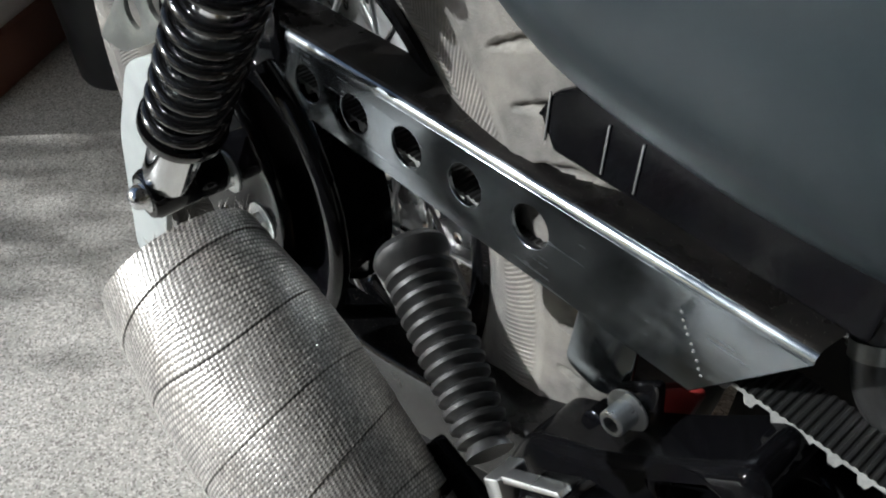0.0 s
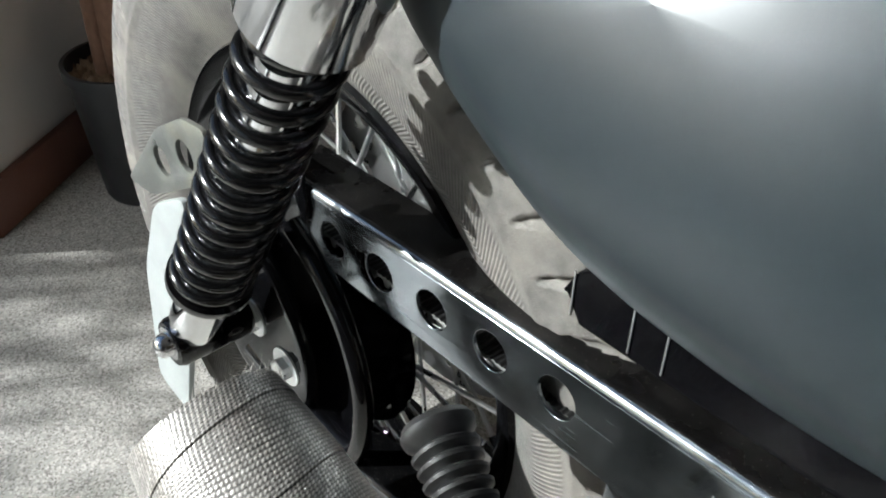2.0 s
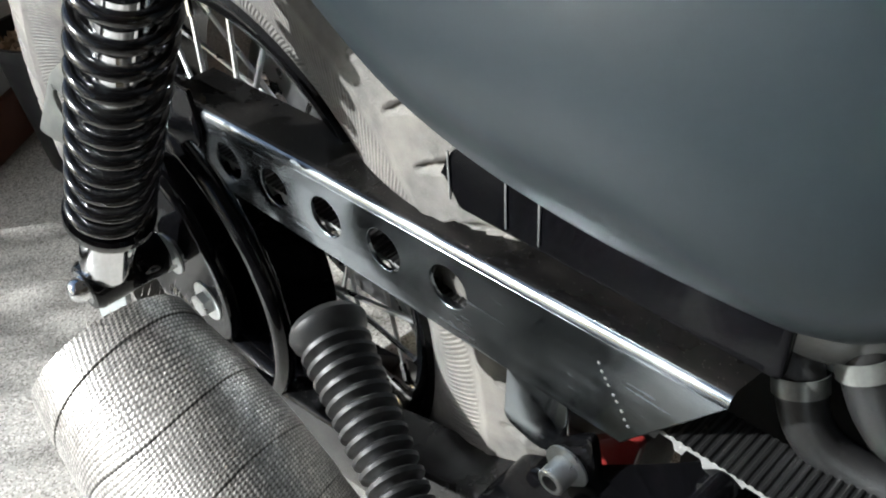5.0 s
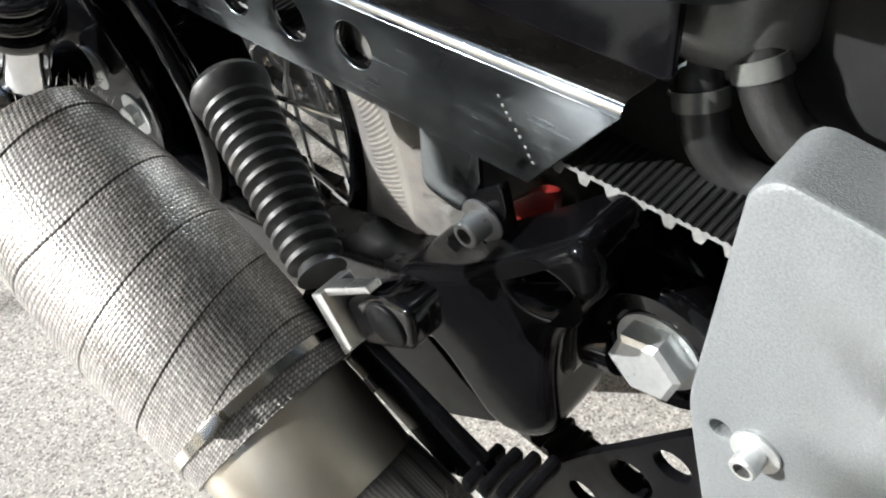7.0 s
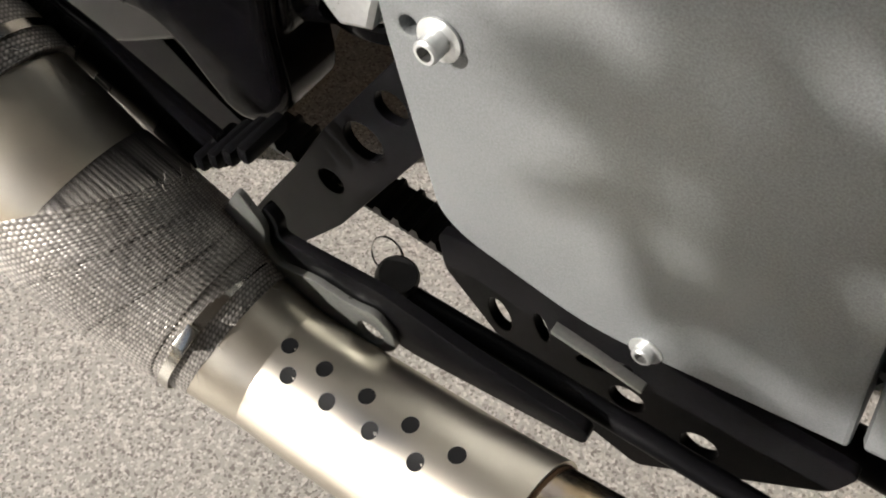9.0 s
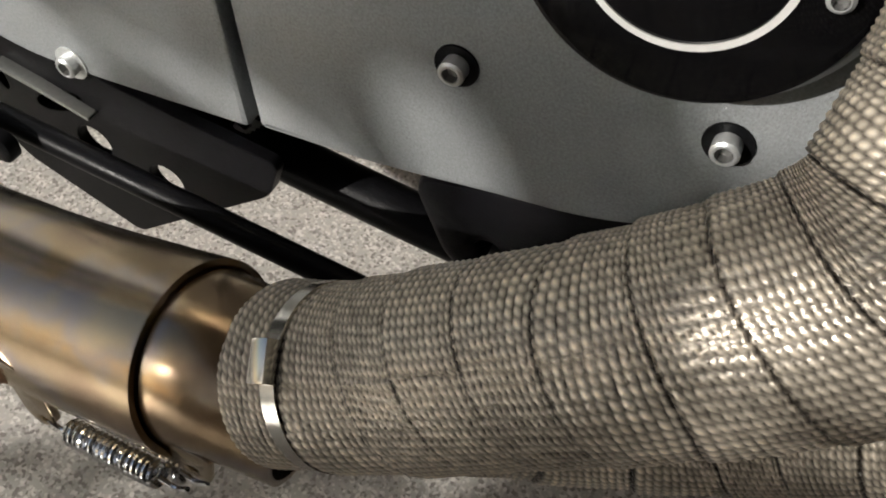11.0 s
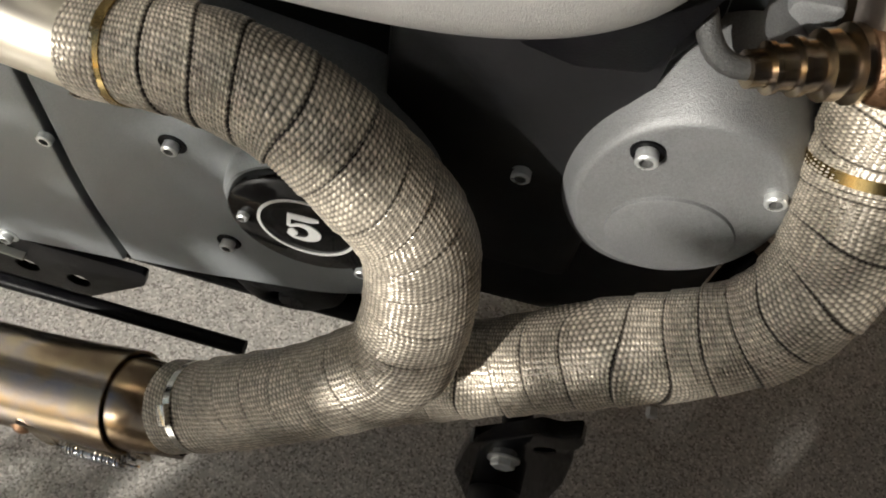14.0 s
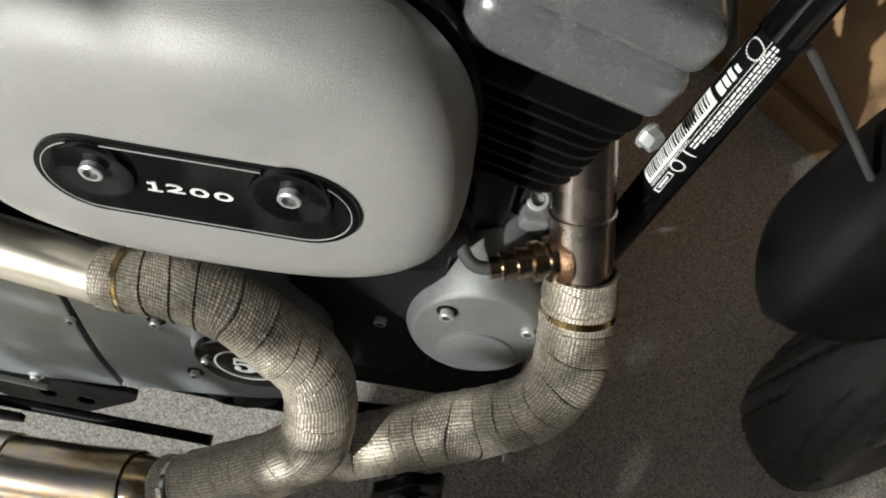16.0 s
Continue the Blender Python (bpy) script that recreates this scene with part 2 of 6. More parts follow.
M_FENDER = mat("matte_black_fender", (0.0045, 0.0047, 0.005), 0.40, grain=0.2, bump=0.1, stain=0.25, stain_color=(0.008, 0.008, 0.008), stain_scale=14, spec=0.14)
M_SATIN = mat("satin_black", (0.0035, 0.0035, 0.004), 0.36, 0.0, grain=0.2, bump=0.15, stain=0.2, stain_color=(0.005, 0.005, 0.0047), stain_scale=30, spec=0.06)
M_SPRING = mat("gloss_black_spring", (0.003, 0.003, 0.0034), 0.16, 0.0, stain=0.2, stain_color=(0.006, 0.006, 0.006), stain_scale=40, spec=0.75, rough_var=0.05)
M_DEEP = mat("black_engine_paint", (0.006, 0.006, 0.0065), 0.5, grain=0.3, stain=0.2, spec=0.25)
M_RUBBER = mat("black_rubber", (0.010, 0.010, 0.010), 0.40, grain=0.25, bump=0.15, bump_scale=1500, stain=0.25, stain_color=(0.020, 0.019, 0.018))
M_BELTSIDE = mat("dusty_belt_edge", (0.15, 0.15, 0.145), 0.7, grain=0.4, grain_scale=500, bump=0.4, stain=0.7, stain_color=(0.05, 0.05, 0.048), stain_scale=60)
M_TYRE = mat("dusty_tyre", (0.085, 0.080, 0.073), 0.72, grain=0.55, grain_scale=120, bump=0.35, bump_scale=700, stain=0.85, stain_color=(0.175, 0.160, 0.138), stain_scale=16)
M_TYRE2 = mat("worn_tyre", (0.013, 0.0125, 0.012), 0.6, grain=0.3, bump=0.35, bump_scale=700, stain=0.6, stain_color=(0.022, 0.021, 0.0195), stain_scale=14)
M_TANK = mat("matte_grey_paint", (0.0155, 0.0205, 0.0235), 0.36, 0.1, grain=0.08, grain_scale=900, stain=0.15, stain_color=(0.020, 0.0255, 0.028), stain_scale=6, spec=0.4)
# the lighter cloudy patches put soft streaks of light into the covers' colour
M_CASE = mat("grey_powder_coat", (0.195, 0.207, 0.212), 0.40, 0.25, grain=0.45, grain_scale=950, bump=0.35, bump_scale=1300, stain=0.45, stain_color=(0.26, 0.27, 0.27), stain_scale=13)
M_COVER = mat("silver_powder_coat", (0.175, 0.178, 0.178), 0.42, 0.35, grain=0.45, grain_scale=1000, bump=0.4, bump_scale=1300, stain=0.3)
M_AIR = mat("stone_grey_paint", (0.30, 0.295, 0.28), 0.45, 0.2, grain=0.3, grain_scale=1100, bump=0.4, bump_scale=1300, stain=0.75, stain_color=(0.175, 0.175, 0.168), stain_scale=6)
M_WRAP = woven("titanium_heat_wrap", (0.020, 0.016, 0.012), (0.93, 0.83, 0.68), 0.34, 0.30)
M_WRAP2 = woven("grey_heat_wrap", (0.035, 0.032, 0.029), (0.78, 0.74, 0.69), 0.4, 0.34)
M_STEEL = heat_steel("heat_tinted_steel")
M_STEEL2 = mat("brushed_stainless", (0.70, 0.65, 0.55), 0.36, 1.0, grain=0.06, grain_scale=60, stain=0.25, stain_color=(0.47, 0.40, 0.28), stain_scale=14)
M_WELD = mat("burnt_weld", (0.16, 0.09, 0.05), 0.45, 0.8, grain=0.5, grain_scale=300, bump=0.5, bump_scale=600)
M_STRAP = mat("steel_strap", (0.70, 0.68, 0.62), 0.2, 1.0, grain=0.05)
M_SILVER = mat("silver_print", (0.62, 0.62, 0.60), 0.38, 0.4, grain=0.1)
M_BRASS = mat("bronzed_strap", (0.45, 0.33, 0.14), 0.22, 1.0, grain=0.1)
M_PIPE = mat("bare_header_steel", (0.47, 0.41, 0.365), 0.27, 1.0, grain=0.08, stain=0.5, stain_color=(0.34, 0.26, 0.21), stain_scale=20)
M_BRAID = mat("grey_braid", (0.035, 0.035, 0.034), 0.6, grain=0.5, grain_scale=900, bump=0.6, bump_scale=1200)
M_WORN = dusty("worn_pitted_chrome", (0.43, 0.44, 0.45), (0.30, 0.30, 0.29), 0.27, 0.82, (0.66, 0.66, 0.64), 230.0, 0.17)
M_DULL = mat("dull_cast_alloy", (0.26, 0.26, 0.255), 0.40, 0.75, grain=0.15, stain=0.3)
M_TARNISH = mat("tarnished_plate", (0.15, 0.155, 0.145), 0.35, 0.5, grain=0.2, stain=0.6, stain_color=(0.21, 0.20, 0.15), stain_scale=30)
M_FIBRE = mat("loose_glass_fibre", (0.50, 0.47, 0.43), 0.5, grain=0.2)
M_RED = mat("red_paint", (0.15, 0.016, 0.014), 0.3, coat=0.3, grain=0.1)
M_WHITE = mat("white_print", (0.72, 0.72, 0.70), 0.5)
M_FIN = mat("black_fins", (0.004, 0.004, 0.004), 0.45, 0.0, bump=0.2, grain=0.2, spec=0.15)
M_WOOD = mat("orange_wood", (0.25, 0.155, 0.08), 0.5, grain=0.15, grain_scale=60, stain=0.4, stain_color=(0.20, 0.115, 0.055), stain_scale=8)
M_POT = mat("dark_plastic_pot", (0.02, 0.021, 0.022), 0.45, grain=0.1)
M_BARK = mat("brown_trunk", (0.17, 0.09, 0.055), 0.75, grain=0.35, grain_scale=80, bump=0.6, bump_scale=120, stain=0.4)
M_SOIL = mat("bark_chips", (0.20, 0.13, 0.075), 0.85, grain=0.5, grain_scale=60, bump=0.8, bump_scale=80, stain=0.5)
M_LEAF = mat("green_leaf", (0.055, 0.095, 0.03), 0.5, grain=0.3, grain_scale=90, stain=0.4, stain_color=(0.09, 0.12, 0.04), stain_scale=6)
M_PAVING = mat("pale_paving", (0.30, 0.28, 0.25), 0.8, grain=0.25, grain_scale=60, bump=0.3, bump_scale=90, stain=0.4, stain_scale=2)
M_WHITEPL = mat("frosted_white_plastic", (0.27, 0.29, 0.285), 0.4, grain=0.08, stain=0.3)
M_GLASS = bpy.data.materials.new("window_glass")
M_GLASS.use_nodes = True
M_GLASS.node_tree.nodes["Principled BSDF"].inputs["Transmission Weight"].default_value = 1.0
M_GLASS.node_tree.nodes["Principled BSDF"].inputs["Roughness"].default_value = 0.0
M_GLASS.node_tree.nodes["Principled BSDF"].inputs["IOR"].default_value = 1.05


# ---- builders ----
def part(name, data, material, parent=None, label="", smooth=40):
    """Links a bmesh or mesh as one object under a thing or part."""
    if isinstance(data, bmesh.types.BMesh):
        me = bpy.data.meshes.new(name)
        bmesh.ops.recalc_face_normals(data, faces=data.faces)
        data.to_mesh(me)
        data.free()
    else:
        me = data
    if smooth:
        me.set_sharp_from_angle(angle=radians(smooth))
    ob = new(name, me)
    if not me.materials:
        me.materials.append(material)
    if parent is not None:
        ob.parent = parent
    if label:
        tagged(ob, label)
    return ob


def flat_faces(ob):
    """Keeps the shading of large flat faces flat beside their rounded edges."""
    wn2 = ob.modifiers.new("normals", "WEIGHTED_NORMAL")
    wn2.weight, wn2.keep_sharp = 100, True
    return ob


def thing(name, label, category, at=(0, 0, 0), kind="", group=""):
    ob = new(name)
    ob.location = at
    return tagged(ob, label, category, group, kind)


def smooth_path(points, step=0.006):
    """Catmull-Rom through points (x, y, z, ...extra), sampled at even steps."""
    P = [np.array(p, float) for p in points]
    P = [2 * P[0] - P[1]] + P + [2 * P[-1] - P[-2]]
    out = []
    for a, b, c, d in zip(P, P[1:], P[2:], P[3:]):
        n = max(2, int(np.linalg.norm((c - b)[:3]) / step))
        for k in range(n):
            t = k / n
            out.append(0.5 * (2 * b + (c - a) * t + (2 * a - 5 * b + 4 * c - d) * t * t + (3 * b - a - 3 * c + d) * t ** 3))
    out.append(P[-2])
    return np.array(out)


def frames_along(C):
    """Right and up vectors along a path, carried with no twist."""
    T = np.gradient(C, axis=0)
    T /= np.maximum(np.linalg.norm(T, axis=1), 1e-9)[:, None]
    ref = np.array([0.0, 0.0, 1.0]) if abs(T[0][2]) < 0.9 else np.array([0.0, 1.0, 0.0])
    U = np.zeros_like(C)
    u = ref - T[0] * (ref @ T[0])
    for k in range(len(C)):
        u = u - T[k] * (u @ T[k])
        u /= np.linalg.norm(u)
        U[k] = u
    return np.cross(T, U), U, T


def grid_mesh(name, V, closed_u=True):
    """A mesh from an array of rings: V[row, column, xyz]."""
    r, c = V.shape[:2]
    idx = np.arange(r * c).reshape(r, c)
    if closed_u:
        nxt = np.roll(idx, -1, axis=1)
        q = np.stack([idx[:-1], nxt[:-1], nxt[1:], idx[1:]], -1).reshape(-1, 4)
        P = V.reshape(-1, 3) - V.reshape(-1, 3).mean(0)
        if np.einsum("ij,ij->i", P[q[:, 0]], np.cross(P[q[:, 1]] - P[q[:, 0]], P[q[:, 3]] - P[q[:, 0]])).sum() < 0:
            q = q[:, ::-1]
    else:
        q = np.stack([idx[:-1, :-1], idx[:-1, 1:], idx[1:, 1:], idx[1:, :-1]], -1).reshape(-1, 4)
    me = bpy.data.meshes.new(name)
    me.vertices.add(r * c)
    me.vertices.foreach_set("co", V.reshape(-1).astype(np.float32))
    me.loops.add(len(q) * 4)
    me.loops.foreach_set("vertex_index", q.reshape(-1).astype(np.int32))
    me.polygons.add(len(q))
    me.polygons.foreach_set("loop_start", (np.arange(len(q)) * 4).astype(np.int32))
    me.polygons.foreach_set("use_smooth", np.ones(len(q), bool))
    me.update(calc_edges=True)
    return me


def tube_mesh(name, points, n=28, step=0.006, wall=0.0025, caps=True):
    """A round tube along points (x, y, z, radius); with wall it is open and hollow, else closed."""
    S = smooth_path(points, step)
    C, R = S[:, :3], S[:, 3]
    A, U, T = frames_along(C)
    ang = np.linspace(0, 2 * np.pi, n, endpoint=False)
    ring = lambda C, A, U, R: C[:, None] + R[:, None, None] * (np.cos(ang)[None, :, None] * A[:, None] + np.sin(ang)[None, :, None] * U[:, None])
    V = ring(C, A, U, R)
    if wall:
        inner = ring(C, A, U, R - wall)[::-1]
        V = np.concatenate([V, inner, V[:1]])
    elif caps:
        V = np.concatenate([np.repeat(C[:1, None], n, 1), V, np.repeat(C[-1:, None], n, 1)])
    return grid_mesh(name, V)


def wrap_mesh(name, points, band=0.024, pitch=0.0033, cell=0.00085, turn=1.0, step_h=0.0011, seed=0, deep=0.0008, lap_shade=0.6, skew=None):
    """Woven tape wound round a pipe along points (x, y, z, radius): overlapping turns, each with its strands."""
    rng = np.random.default_rng(seed)
    S = smooth_path(points, cell)
    C, R = S[:, :3], S[:, 3]
    A, U, T = frames_along(C)
    d = np.r_[0, np.cumsum(np.linalg.norm(np.diff(C, axis=0), axis=1))]
    n = int(2 * np.pi * R.mean() / cell)
    ang = np.linspace(0, 2 * np.pi, n, endpoint=False)
    s, f = d[:, None], ang[None, :]
    lap = rng.uniform(0, 6.28, 3)
    wob = 0.05 * np.sin(f * 2 + 3 * s / band + lap[0]) + 0.03 * np.sin(f * 3 + 17 * s) + 0.16 * np.sin(f + 1.3 * s / band + lap[1]) + 0.10 * np.sin(0.9 * s / band + lap[2])
    h = s / band + turn * f / (2 * np.pi) + wob
    fr = h - np.floor(h)
    jig = rng.uniform(-0.0002, 0.0003, 400)[np.floor(h).astype(int) % 400]
    across = fr * band / pitch
    along = (f * R[:, None]) / (pitch * 1.45) - 0.10 * s / pitch + 3.3 * np.floor(h)
    # twisted strands run round the pipe side by side, each bead leaning the same way
    row = np.floor(across)
    x = np.sin(np.pi * (across - row)) ** 0.8
    lean = 0.62 * (across - row - 0.5) + 0.16 * row
    y = (0.5 + 0.5 * np.cos(2 * np.pi * (along + lean))) ** 0.75
    bump = x * (0.25 + 0.75 * y)
    cell_no = (np.floor(along + lean + 0.5) * 7 + row * 131 + np.floor(h) * 977).astype(int) % 4096
    tone = rng.uniform(0.5, 1.0, 4096)[cell_no]
    nick = 0.5 + 0.5 * np.sin(2 * np.pi * along)
    ew = 2.0 * cell / band
    edge = np.clip(1.5 * (ew - fr) / ew, 0, 1) * (0.6 + 0.4 * nick) + np.clip((fr - 1 + 0.6 * ew) / (0.6 * ew), 0, 1)
    rad = R[:, None] + step_h * fr + jig + deep * bump * (0.6 + 0.4 * tone) - 0.0009 * lap_shade * edge + 0.0006 * np.sin(2 * f + 40 * s)
    V = C[:, None] + rad[..., None] * (np.cos(ang)[None, :, None] * A[:, None] + np.sin(ang)[None, :, None] * U[:, None])
    if skew is not None:
        lean_by = ((np.cos(ang)[None, :, None] * A[:, None] + np.sin(ang)[None, :, None] * U[:, None]) * np.array(skew)).sum(-1)
        V = V - T[:, None] * (lean_by * (1 - d / d[-1])[:, None])[..., None]
    V = np.concatenate([(C[:1, None] + (R[0] - 0.003) * (np.cos(ang)[None, :, None] * A[:1, None] + np.sin(ang)[None, :, None] * U[:1, None])), V,
                        (C[-1:, None] + (R[-1] - 0.003) * (np.cos(ang)[None, :, None] * A[-1:, None] + np.sin(ang)[None, :, None] * U[-1:, None]))])
    me = grid_mesh(name, V)
    # shade between strands and along lap edges, stored for the colour to read
    hgt = np.concatenate([np.zeros((1, n)), np.clip(bump * tone - lap_shade * edge, 0, 1), np.zeros((1, n))])
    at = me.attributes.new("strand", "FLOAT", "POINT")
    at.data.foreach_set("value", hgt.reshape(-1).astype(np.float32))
    return me


def lathe(profile, n=32, m=None, closed=False):
    """A body of revolution round local z from (radius, height) pairs, laid by the matrix m."""
    bm = bmesh.new()
    rings = []
    for r, z in profile:
        rings.append([bm.verts.new((r * math.cos(2 * math.pi * k / n), r * math.sin(2 * math.pi * k / n), z)) for k in range(n)] if r > 1e-6 else [bm.verts.new((0, 0, z))])
    pairs = list(zip(rings, rings[1:])) + ([(rings[-1], rings[0])] if closed else [])
    for a, b in pairs:
        for k in range(n):
            j = (k + 1) % n
            if len(a) > 1 and len(b) > 1:
                bm.faces.new((a[k], a[j], b[j], b[k]))
            elif len(a) > 1:
                bm.faces.new((a[k], a[j], b[0]))
            elif len(b) > 1:
                bm.faces.new((a[0], b[j], b[k]))
    if m is not None:
        bm.transform(m)
    return bm


def aim(at, way, spin=0):
    """A matrix whose local z points along way."""
    return Matrix.Translation(at) @ Vector(way).to_track_quat("Z", "Y").to_matrix().to_4x4() @ Matrix.Rotation(radians(spin), 4, "Z")


def plate(outline, y0, y1, holes=(), bevel=0.0015, n=24, seg=2):
    """A plate in the x-z plane between y0 and y1, with holes (x, z, radius) or (x, z, radius, squash, turn)."""
    bm = bmesh.new()
    loops = [[bm.verts.new((x, y0, z)) for x, z in outline]]
    for hx, hz, hr, *oval_by in holes:
        squash, turn = oval_by or (1.0, 0.0)
        c, q = math.cos(turn), math.sin(turn)
        ring = [(hr * math.cos(2 * math.pi * k / n), squash * hr * math.sin(2 * math.pi * k / n)) for k in range(n)]
        loops.append([bm.verts.new((hx + c * u - q * v, y0, hz + q * u + c * v)) for u, v in ring])
    edges = [bm.edges.new((lp[k], lp[(k + 1) % len(lp)])) for lp in loops for k in range(len(lp))]
    bmesh.ops.triangle_fill(bm, use_beauty=True, use_dissolve=False, edges=edges, normal=(0, -1, 0))
    got = bmesh.ops.extrude_face_region(bm, geom=bm.faces[:])
    bmesh.ops.translate(bm, vec=(0, y1 - y0, 0), verts=[v for v in got["geom"] if isinstance(v, bmesh.types.BMVert)])
    bmesh.ops.recalc_face_normals(bm, faces=bm.faces)
    if bevel:
        rims = [e for e in bm.edges if len(e.link_faces) == 2 and e.calc_face_angle(0) > 0.9 and all(abs(v.co.y - y0) < 1e-6 for v in e.verts)]
        bmesh.ops.bevel(bm, geom=rims, offset=bevel, segments=seg, affect="EDGES", profile=0.5)
    return bm


def box(x0, y0, z0, x1, y1, z1, bevel=0.002, m=None, seg=2):
    bm = bmesh.new()
    bmesh.ops.create_cube(bm, size=1)
    bm.transform(Matrix.Translation(((x0 + x1) / 2, (y0 + y1) / 2, (z0 + z1) / 2)) @ Matrix.Diagonal((x1 - x0, y1 - y0, z1 - z0, 1)))
    if bevel:
        bmesh.ops.bevel(bm, geom=bm.edges[:], offset=bevel, segments=seg, affect="EDGES", profile=0.6)
    if m is not None:
        bm.transform(m)
    return bm


def rounded(points, radius, n=6):
    """A polygon's corners rounded; radius a number or one a corner."""
    out, k = [], len(points)
    for i in range(k):
        p, q, r = (Vector(points[(i + d) % k]) for d in (-1, 0, 1))
        rad = radius[i] if isinstance(radius, (list, tuple)) else radius
        a, b = (p - q), (r - q)
        la, lb = a.length, b.length
        cut = min(rad, la * 0.48, lb * 0.48)
        if cut < 1e-5:
            out.append(tuple(q))
            continue
        s, e = q + a / la * cut, q + b / lb * cut
        for j in range(n + 1):
            t = j / n
            out.append(tuple((1 - t) ** 2 * s + 2 * t * (1 - t) * q + t * t * e))
    return out


def joined(*parts):
    bm = bmesh.new()
    for p in parts:
        me = bpy.data.meshes.new("piece")
        p.to_mesh(me)
        p.free()
        bm.from_mesh(me)
        bpy.data.meshes.remove(me)
    return bm


def socket_bolt(parent, at, way=(0, -1, 0), r=0.0048, h=0.006, washer=0.0, name="socket_bolt"):
    """A cap screw with a hexagon socket, sunk or proud, its head at the given place and facing way."""
    m = aim(at, way)
    head = part(name, lathe([(0.0, 0.0), (r, 0.0), (r, h - 0.0008), (r - 0.0009, h), (r * 0.62, h), (r * 0.62, h - 0.0002)], 28, m), M_ZINC, parent)
    # darker metal than the head, painting the shade inside the recess
    part("socket", lathe([(r * 0.62, h - 0.0002), (r * 0.56, h * 0.45), (0.0, h * 0.42)], 6, m), M_DULL, head, smooth=0)
    if washer:
        part("washer", lathe([(r, -0.0002), (washer, -0.0002), (washer, 0.0011), (r * 0.9, 0.0014)], 28, m), M_ZINC, head)
    return head


def hex_bolt(parent, at, way=(0, -1, 0), r=0.01, h=0.008, washer=0.0, name="hex_bolt", material=None, spin=0):
    m = aim(at, way, spin)
    bm = lathe([(0.0, 0.0), (r, 0.0), (r, h * 0.85), (r * 0.84, h), (r * 0.4, h * 1.02), (0.0, h * 1.02)], 6, m)
    head = part(name, bm, material or M_ZINC, parent, smooth=20)
    if washer:
        part("washer", lathe([(r * 0.5, -0.002), (washer, -0.002), (washer, 0.0003), (r * 0.8, 0.0006)], 32, m), material or M_ZINC, head)
    return head


def letters(name, text, size, m, material, parent, depth=0.0006, bold=0.0, label=""):
    cu = bpy.data.curves.new(name, "FONT")
    cu.body, cu.size, cu.extrude, cu.offset = text, size, depth, bold
    cu.align_x, cu.align_y = "CENTER", "CENTER"
    tmp = new(name, cu)
    me = bpy.data.meshes.new_from_object(tmp.evaluated_get(bpy.context.evaluated_depsgraph_get()))
    bpy.data.objects.remove(tmp)
    bpy.data.curves.remove(cu)
    me.transform(m)
    return part(name, me, material, parent, label)


def strap(parent, points, at, width, lift, material, name="band_clamp", buckle=0.0):
    """A flat steel band round a pipe, at the given share of its length, with its lock."""
    S = smooth_path(points, 0.002)
    k = int(at * (len(S) - 1))
    c, r = Vector(S[k][:3]), S[k][3]
    way = Vector(S[min(k + 2, len(S) - 1)][:3] - S[max(k - 2, 0)][:3]).normalized()
    m = aim(c, way)
    w = width / 2
    ring = part(name, lathe([(r + 0.0005, -w), (r + lift, -w), (r + lift, w), (r + 0.0005, w)], 48, m, True), material, parent)
    if buckle:
        b = box(r + lift - 0.001, -0.006, -w * 1.2, r + lift + 0.0045, 0.008, w * 1.2, 0.001)
        b.transform(m @ Matrix.Rotation(buckle, 4, "Z"))
        part("lock", b, material, ring)
    return ring


# ---- the room ----
# The room stands at an angle to the motorcycle: X runs along the window wall, Y into the room.
ROOM = Matrix(((0.577, 0.817, 0, -1.674), (-0.817, 0.577, 0, -0.086), (0, 0, 1, 0), (0, 0, 0, 1)))


def room_part(name, bm, material, label, category, parent=None):
    bm.transform(ROOM)
    ob = part(name, bm, material, parent)
    return tagged(ob, label, category, kind="structure") if parent is None else ob


room_part("floor", box(-3.0, -0.25, -0.12, 5.0, 5.2, 0.0, 0), M_FLOOR, "speckled grey beige terrazzo floor lit by sunlight", "floor")
room_part("ceiling", box(-3.0, -0.25, 3.0, 5.0, 5.2, 3.1, 0), M_DIM, "unseen grey ceiling, darkened to lower the room's fill light", "ceiling")
DX0, DX1, WX0, WX1, WZ0, WZ1 = 0.06, 1.95, 1.98, 3.3, 0.60, 2.55
for nm, bx in (("wall_south_a", (-3.0, -0.2, 0.0, DX0, 0.0, 3.0)), ("wall_south_b", (WX1, -0.2, 0.0, 5.0, 0.0, 3.0)),
               ("wall_south_c", (DX0, -0.2, WZ1, WX1, 0.0, 3.0)), ("wall_south_d", (WX0, -0.2, 0.0, WX1, 0.0, WZ0)), ("wall_south_e", (DX1, -0.2, 0.0, WX0, 0.0, WZ1))):
    room_part(nm, box(*bx, 0), M_WALL, "white plastered wall beside the glass door", "wall")
room_part("wall_north", box(-3.0, 5.0, 0.0, 5.0, 5.2, 3.0, 0), M_DIM, "unseen grey wall, darkened to lower the room's fill light", "wall")
room_part("wall_west", box(-3.2, -0.2, 0.0, -3.0, 5.2, 3.0, 0), M_DIM, "unseen grey wall, darkened to lower the room's fill light", "wall")
room_part("wall_east", box(5.0, -0.2, 0.0, 5.2, 5.2, 3.0, 0), M_DIM, "unseen grey wall, darkened to lower the room's fill light", "wall")
room_part("baseboard", box(-3.0, 0.0, 0.0, DX0 - 0.02, 0.014, 0.085, 0.004), M_SKIRT, "reddish brown skirting board along the white wall", "baseboard")
window = room_part("window_1", box(WX0, -0.13, WZ0, WX0 + 0.06, -0.06, WZ1, 0.004), M_SATIN, "dark framed window beside the glass door", "window")
